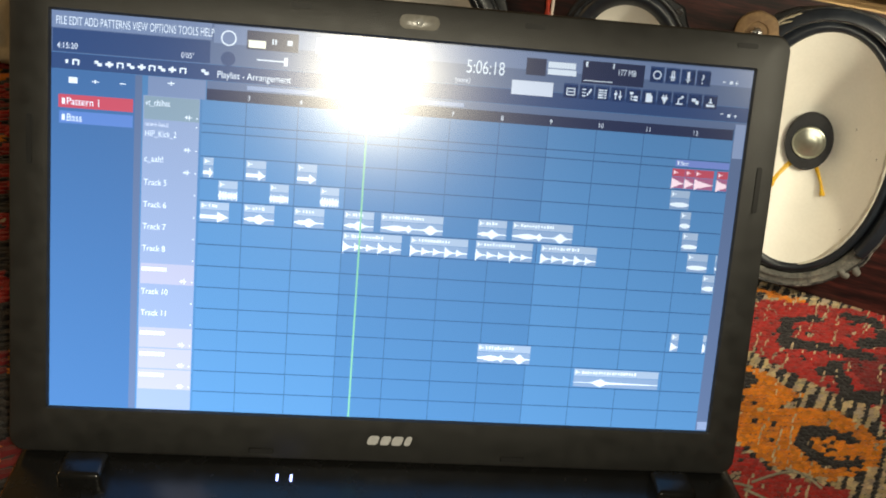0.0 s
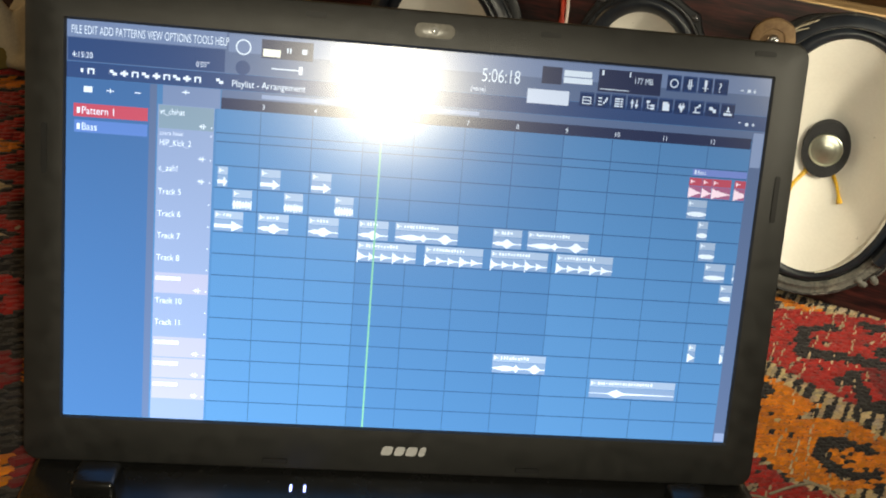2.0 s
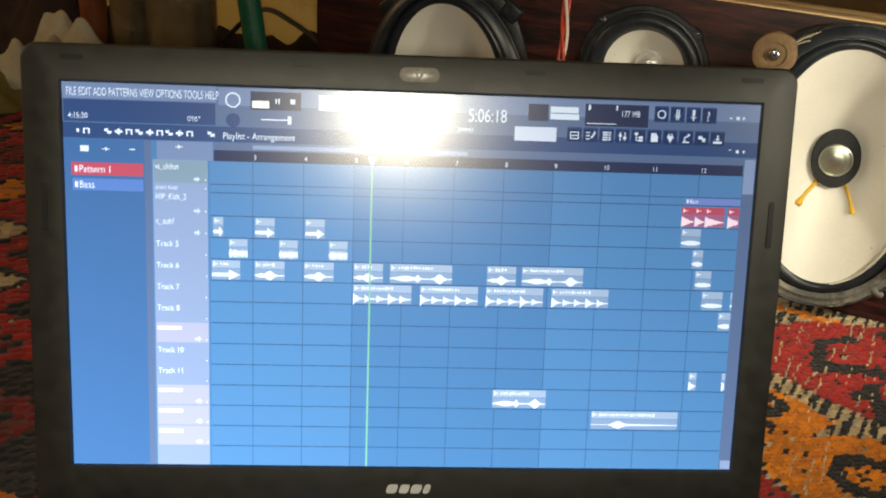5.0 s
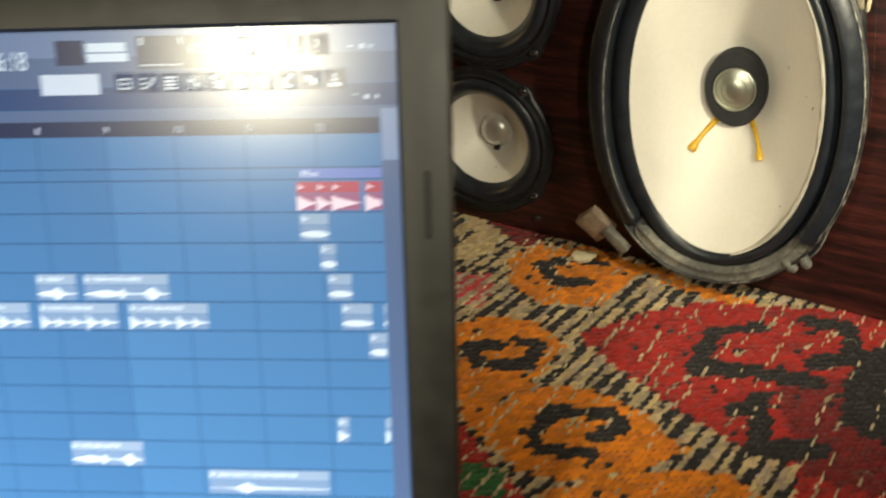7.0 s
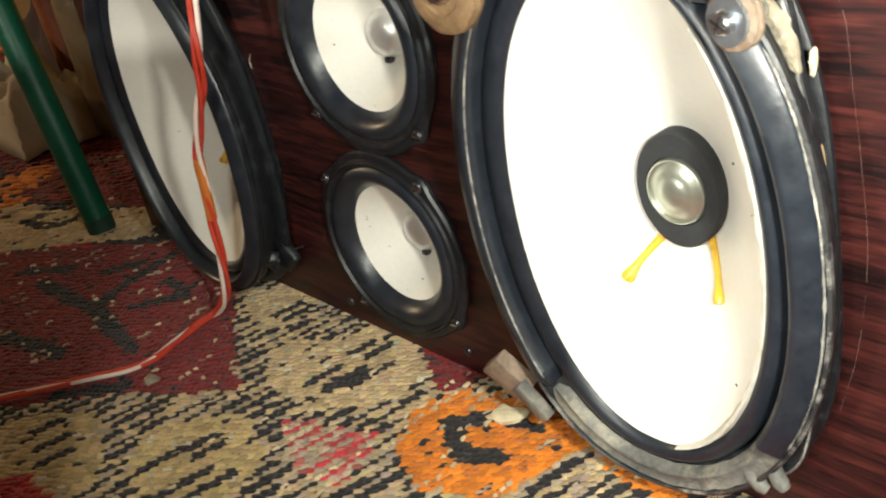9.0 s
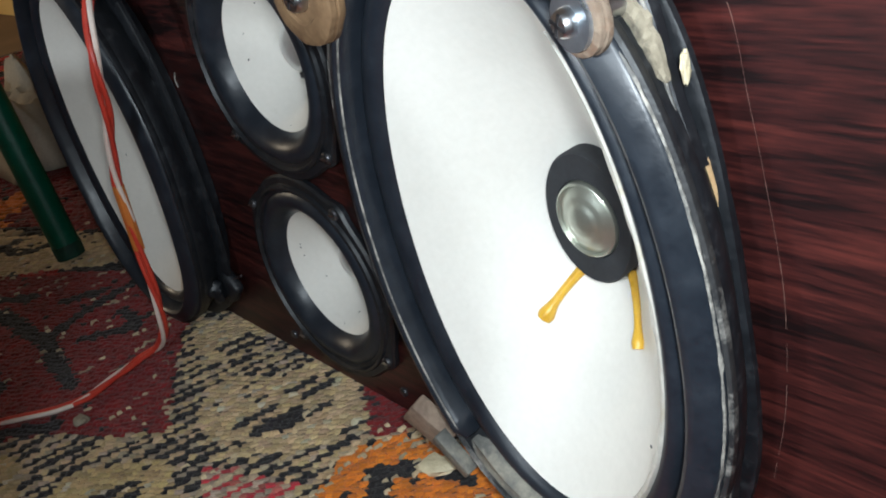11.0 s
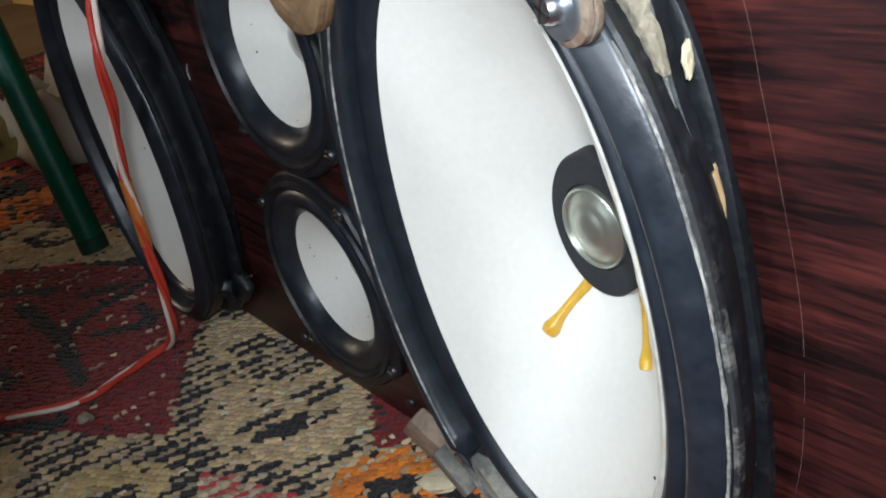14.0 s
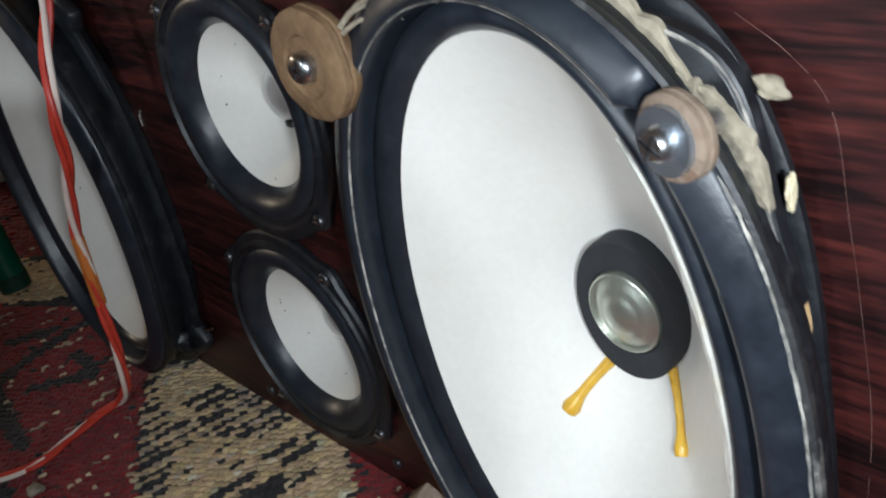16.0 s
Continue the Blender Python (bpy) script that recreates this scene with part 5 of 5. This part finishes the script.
for k in (0, 2, 3, 8, 11, 12, 13):
    y = ROWS[k + 1] + 0.0022
    small += [(-0.1100, -0.1066, y - 0.0002, y + 0.0002), (-0.1092, -0.1088, y - 0.0009, y + 0.0009), (-0.1080, -0.1076, y - 0.0013, y + 0.0013)]
for k in range(14):
    small += [(-0.1044, -0.1038, ROWS[k + 1] + 0.0016, ROWS[k + 1] + 0.0022)]
tagged(ui("small_icon", "white", small, 4), kind="stuff")

# clips of the arrangement
rnd = random.Random(21)


def clip(x0, x1, row, kind="mid", hues=("clip", "head", "white")):
    """A clip with its title strip, a play mark in it, and the wave of its sound."""
    top, foot = ROWS[row], ROWS[row + 1]
    h = top - foot
    shown = min(x1, GR)
    heads, bodies, waves = [(x0, shown, top - h * 0.40, top - h * 0.05)], [], []
    bodies.append((x0, shown, foot + h * 0.06, top - h * 0.42))
    c, half = foot + h * 0.28, h * 0.24
    n = max(5, int((x1 - x0) / 0.00045))
    for i in range(n):
        t = (i + 0.5) / n
        if kind == "mid":
            a = 0.10 + 0.9 * math.exp(-((t - 0.5) / 0.15) ** 2) * rnd.uniform(0.7, 1) + 0.30 * math.exp(-((t - 0.2) / 0.12) ** 2)
        elif kind == "two":
            a = 0.10 + 0.45 * math.exp(-((t - 0.25) / 0.16) ** 2) + 0.55 * math.exp(-((t - 0.45) / 0.03) ** 2) + 0.85 * math.exp(-((t - 0.8) / 0.07) ** 2)
        elif kind == "arrow":
            a = 0.34 if t < 0.6 else max(0.05, 1.0 - (t - 0.6) * 2.6)
        elif kind == "beats":
            a = (1 - (t * 5.0) % 1) ** 2.6 * (1.15 if int(t * 5) in (0, 3) else 0.7) * rnd.uniform(0.8, 1.1) + 0.10
        elif kind == "burst":
            a = (0.9 if i % 3 else 0.35) * rnd.uniform(0.6, 1.0)
        elif kind == "long":
            a = 0.06 + 0.75 * math.exp(-((t - 0.3) / 0.06) ** 2) * rnd.uniform(0.6, 1) + 0.25 * max(0, 1 - t) * (t > 0.3)
        elif kind == "hit":
            a = (1 - t) ** 1.3 * rnd.uniform(0.8, 1.1) + 0.06
        else:
            a = rnd.uniform(0.40, 0.55) * math.sin(math.pi * (0.12 + 0.76 * t))
        w = (x1 - x0) / n
        if x0 + (i + 1) * w <= GR:
            waves.append((x0 + i * w, x0 + (i + 1) * w, c - half * a, c + half * a))
    mark = top - h * 0.22
    if shown - x0 > 0.004:
        waves += [(x0 + 0.0007, x0 + 0.0011, mark - 0.0011, mark + 0.0011), (x0 + 0.0011, x0 + 0.0016, mark - 0.0007, mark + 0.0007), (x0 + 0.0016, x0 + 0.0030, mark - 0.0002, mark + 0.0002)]
    if shown - x0 > 0.011 and hues[0] == "clip":
        waves += [(x0 + 0.0042 + 0.0015 * i, x0 + 0.0042 + 0.0015 * i + rnd.uniform(0.0006, 0.0012), mark - rnd.uniform(0.0004, 0.0008), mark + rnd.uniform(0.0004, 0.0010)) for i in range(int((shown - x0 - 0.006) / 0.0015 * 0.75))]
    layered("clip", [(hues[0], bodies, 3), (hues[1], heads, 3), (hues[2], waves, 4)])


clip(-0.1004, -0.0956, 3, "arrow")
for x in (-0.0798, -0.0550):
    clip(x, x + 0.0096, 3, "arrow")
for x in (-0.0928, -0.0679, -0.0431):
    clip(x, x + 0.0092, 4, "burst")
clip(-0.1012, -0.0873, 5, "arrow")
for x in (-0.0800, -0.0554, -0.0306, 0.0372):
    clip(x, x + 0.0148, 5, "mid")
for x in (-0.0122, 0.0551):
    clip(x, x + 0.0315, 5, "two")
for x in (-0.0306, 0.0034, 0.0370, 0.0709):
    clip(x, x + 0.0295, 6, "beats")
clip(0.0427, 0.0706, 11, "two")
clip(0.0953, 0.1415, 12, "long")
for x0, x1, row in ((0.1362, 0.1463, 3), (0.1428, 0.1483, 4), (0.1451, 0.1535, 5), (0.1494, 0.1604, 6), (0.1646, 0.1700, 6), (0.1590, 0.1669, 7)):
    clip(x0, x1, row, "flat")
clip(0.1459, 0.1500, 10, "hit")
clip(0.1636, 0.1676, 10, "hit")
# the bass line and its red clips
layered("clip", [("violet", [(0.1368, GR, 0.0454, 0.0488)], 3), ("white", [(0.1377, 0.1386, 0.0462, 0.0481)], 4)])
words("Bass", 0.1392, 0.0461, 0.0030, "white")
ROWS_KEPT = ROWS[2]
ROWS[2] = 0.0448
for x0, x1 in ((0.1356, 0.1425), (0.1425, 0.1478), (0.1478, 0.1580), (0.1596, 0.1690)):
    clip(x0, x1 - 0.0002, 2, "hit", ("rosy", "red", "rose"))
ROWS[2] = ROWS_KEPT
ui("play_line", "green", [(-0.0228, -0.0219, GB - 0.004, GT)], 5)
ui("play_mark", "white", [(-0.0241, -0.0205, 0.0630, 0.0650), (-0.0232, -0.0214, 0.0612, 0.0630)], 5)

# base: deck with a rounded rear edge, hinges and two blue pilot lights
prof = [(-0.250, 0.006), (-0.256, 0.010), (-0.2555, 0.017), (-0.250, 0.0205), (-0.030, 0.0262), (-0.012, 0.0270), (-0.002, 0.0272), (0.010, 0.0268), (0.014, 0.0225), (0.014, 0.007), (0.004, 0.004), (-0.240, 0.004)]
loops = []
for x, k in ((-0.1868, 0.80), (-0.1855, 0.93), (-0.1825, 1.0), (0.1860, 1.0), (0.1890, 0.97), (0.1905, 0.90)):
    loops.append([Vector((x, -0.12 + (y + 0.12) * (0.985 + 0.015 * k), 0.015 + (z - 0.015) * k)) for y, z in prof])
base = part("base", loft(loops, True, True, True), M_DECK, laptop, "black plastic keyboard half")
for sx in (-1, 1):
    hb = block(sx * 0.1512 - 0.0108, sx * 0.1512 + 0.0108, -0.0235, -0.0050, 0.0170, 0.0345, 0.0030, 4)
    part("hinge_cover", hb, M_DECK, laptop, "glossy black hinge cover")
keys = bmesh.new()
for r in range(6):
    for k in range(16):
        x, y = -0.165 + k * 0.0208, -0.045 - r * 0.0185
        z = 0.0264 - (-0.03 - y) * 0.0273
        q = bmesh.ops.create_cube(keys, size=1)["verts"]
        for v in q:
            v.co = Vector((x + v.co.x * 0.0165, y + v.co.y * 0.0150, z + v.co.z * 0.0030))
part("keyboard", keys, M_LAPTOPDARK, laptop, "black flat keys", False)
pilot = bpy.data.materials.new("pilot_blue")
pilot.use_nodes = True
pb = pilot.node_tree.nodes["Principled BSDF"]
pb.inputs["Emission Color"].default_value, pb.inputs["Emission Strength"].default_value = (0.30, 0.38, 1.0, 1), 4.0
for x in (-0.0565, -0.0495):
    part("pilot_light", block(x - 0.0006, x + 0.0006, -0.0150, -0.0105, 0.0262, 0.0276, 0.0003), pilot, laptop, "small lit blue pilot light")
for sx in (-1, 1):
    for y in (-0.235, -0.01):
        f = tube([(sx * 0.165, y, 0.0045), (sx * 0.165, y, -0.0005)], 0.006, 12)
        part("rubber_foot", f, M_RUBBER, laptop)

# ---------------------------------------------------------------- wires and small things
wire = thing("speaker_wire", pose(-0.217, -0.04, 0), "red and pale twin speaker wire hanging in front of the cabinet", "wire")


def strand(name, ctrl, r, material, parent, origin, label=""):
    o = Vector(origin)
    return part(name, tube(smooth_path([Vector(p) - o for p in ctrl], 9), r, 8), material, parent, label)


WIRE = [(-0.210, -0.008, 0.270), (-0.2060, -0.028, 0.243), (-0.2030, -0.036, 0.220), (-0.1995, -0.045, 0.200), (-0.1985, -0.050, 0.180), (-0.2060, -0.050, 0.160), (-0.2190, -0.050, 0.140), (-0.2310, -0.050, 0.118), (-0.2350, -0.050, 0.095), (-0.2390, -0.050, 0.070), (-0.2425, -0.050, 0.045),
        (-0.2530, -0.050, 0.022), (-0.2675, -0.052, 0.008), (-0.2745, -0.062, 0.0032), (-0.2700, -0.080, 0.0028), (-0.2660, -0.105, 0.0028), (-0.2830, -0.132, 0.0028), (-0.3030, -0.160, 0.0028), (-0.3220, -0.187, 0.0028), (-0.345, -0.225, 0.003)]
W0 = (-0.217, -0.04, 0)


def twisted(name, phase, r, material):
    """One strand that winds round the line of the wire."""
    line = smooth_path([Vector(p) - Vector(W0) for p in WIRE], 9)
    pts = []
    for k, q in enumerate(line):
        a = phase + k * 0.16
        off = Vector((math.cos(a), 0.6 * math.sin(a), 0.0)) * 0.0024 if q.z > 0.008 else Vector((0.9 * math.cos(a), 0.9 * math.sin(a), 0.0)) * 0.0022
        pts.append(q + off)
    return part(name, tube(pts, r, 8), material, wire)


twisted("red_core", 0.0, 0.0014, M_REDWIRE)
twisted("pale_core", 2.1, 0.0013, M_PINKWIRE)
twisted("red_core", 4.2, 0.0013, M_REDWIRE)
strand("tape", [(-0.2315, -0.0500, 0.117), (-0.2342, -0.0500, 0.100), (-0.2372, -0.0500, 0.080)], 0.0031, M_TAPE, wire, W0, "orange tape round the wires")

white = thing("white_cable", pose(-0.24, -0.21, 0), "thin white cable lying on the rug", "cable")
part("lead", tube(smooth_path([Vector(p) for p in ((-0.075, -0.045, 0.002), (-0.045, -0.012, 0.002), (-0.006, 0.003, 0.002), (0.018, 0.002, 0.002), (0.039, -0.004, 0.002), (0.055, -0.020, 0.002), (0.058, -0.05, 0.002))], 8), 0.0018, 8), M_WHITEWIRE, white)

crumb = tagged(part("foam_crumb", rough_lump(0, 0, 0, 0.0105, 0.0060, 0.0030, 31), M_CRUMB, None), "small crumb of cream foam lying on the rug", "crumb")
crumb.location = (-0.0575, -0.0190, 0.0022)
crumb.rotation_euler = (0, 0, 0.5)
peb = tagged(part("plaster_crumb", rough_lump(0, 0, 0, 0.0050, 0.0036, 0.0022, 33), M_GASKET, None), "small grey crumb lying on the rug", "crumb")
peb.location = (-0.2490, -0.1090, 0.0015)
rf = random.Random(5)
for i in range(26):
    x, y = rf.uniform(-0.05, 0.10), rf.uniform(-0.300, -0.255)
    if i > 9:
        x, y = rf.uniform(-0.33, 0.15), rf.uniform(-0.24, -0.02)
    a, l = rf.uniform(-0.4, 1.1), rf.uniform(0.004, 0.012) if i > 9 else rf.uniform(0.012, 0.036)
    f = part("loose_fibre", tube(smooth_path([(-l / 2 * math.cos(a), -l / 2 * math.sin(a), 0), (0.001, 0.0015, 0.0012), (l / 2 * math.cos(a), l / 2 * math.sin(a), 0)], 4), 0.00028 if i > 9 else 0.0009, 5), M_GASKET, None)
    f.location = (x, y, 0.0012)
    tagged(f, "loose pale fibre lying on the rug", "fibre", "loose fibres on the rug")

# ---------------------------------------------------------------- far corner beside the cabinet
tube_g = tagged(part("green_tube", tube([(0, 0, 0), (-0.0007, 0, 0.004), (-0.0257, -0.0052, 0.2016), (-0.0560, -0.011, 0.44)], 0.0106, 24), M_GREEN, None), "green plastic tube leaning beside the cabinet", "tube")
part("cut_end", tube([(0.0002, 0, 0.0002), (-0.0012, -0.0002, 0.011)], 0.0110, 24, [0.0108, 0.0111]), M_DARKGREEN, tube_g, "dirty scuffed cut end")
tube_g.location = (-0.4790, -0.0270, 0.0005)


def bottle(x, y, r, h, material, label, name):
    def turned_skin(profile):
        return loft([[Vector((f * r * math.cos(a), f * r * math.sin(a), z * h)) for a in (2 * math.pi * i / 32 for i in range(32))] for f, z in profile], True, True, True)
    ob = tagged(part(name, turned_skin(((0.9, 0), (1, 0.03), (1, 0.55), (0.96, 0.6), (0.96, 0.635))), material, None), label, "jar")
    part("collar", turned_skin(((1.0, 0.62), (1.12, 0.64), (1.12, 0.70), (0.98, 0.715))), material, ob)
    part("neck", turned_skin(((0.97, 0.716), (0.95, 0.9), (0.6, 0.97), (0.5, 1.0))), material, ob)
    ob.location = (x, y, 0.0)
    return ob


bottle(-0.700, 0.120, 0.040, 0.24, M_SMOKED, "tall smoky plastic jar standing on the rug", "plastic_jar")
bottle(-0.790, 0.140, 0.026, 0.22, M_SMOKED, "narrow dark plastic bottle standing on the rug", "plastic_bottle")
stick = tagged(part("wooden_handle", tube([(0, 0, 0), (0.004, 0, 0.10), (0.016, 0, 0.30)], 0.017, 16, [0.013, 0.017, 0.019]), M_REDSTICK, None), "red-brown wooden handle standing upright", "handle")
stick.location = (-0.845, 0.130, 0.02)


def cloth(name, x, y, z, sx, sy, h, material, label, seed, folds=7.0):
    """A crumpled heap of cloth."""
    bm = bmesh.new()
    bmesh.ops.create_grid(bm, x_segments=48, y_segments=40, size=1)
    o = seed * 7.3
    for v in bm.verts:
        px, py = v.co.x, v.co.y
        e = max(0.0, 1 - max(abs(px), abs(py)) ** 4)
        n = noise.noise(Vector((px * 1.6 + o, py * 1.6, 0))) + 0.5 * noise.noise(Vector((px * folds * 0.6 + o, py * folds * 0.5, 3)))
        v.co = Vector((px * sx + 0.02 * noise.noise(Vector((py * 3, o, 0))), py * sy, max(0.001, h * e * (0.6 + 0.55 * n))))
    ob = tagged(part(name, bm, material, None), label, "cloth")
    so = ob.modifiers.new("thick", "SOLIDIFY")
    so.thickness = 0.003
    ob.location = (x, y, z)
    return ob


cloth("white_cloth", -0.815, 0.065, 0.001, 0.105, 0.06, 0.105, M_CLOTHWHITE, "crumpled off-white cloth lying on the rug", 1)
cloth("khaki_cloth", -0.965, -0.02, 0.001, 0.13, 0.07, 0.085, M_KHAKI, "crumpled khaki cloth lying on the rug", 2)
cloth("dark_jacket", -1.00, 0.21, 0.001, 0.13, 0.07, 0.125, M_CLOTHDARK, "heap of dark maroon clothing against the wall", 3)
cloth("dark_bag", -0.60, 0.20, 0.001, 0.12, 0.09, 0.10, M_CLOTHDARK, "dark cloth heap beside the cabinet", 5)
black = thing("black_cable", pose(-0.60, 0.10, 0), "black cable looping beside the cabinet", "cable")
part("lead", tube(smooth_path([Vector(p) for p in ((-0.06, 0.04, 0.08), (0.0, 0.03, 0.128), (0.05, 0.02, 0.124), (0.10, 0.01, 0.10), (0.15, 0.0, 0.04), (0.16, 0.0, 0.0))], 8), 0.0028, 8), M_BLACKWIRE, black)
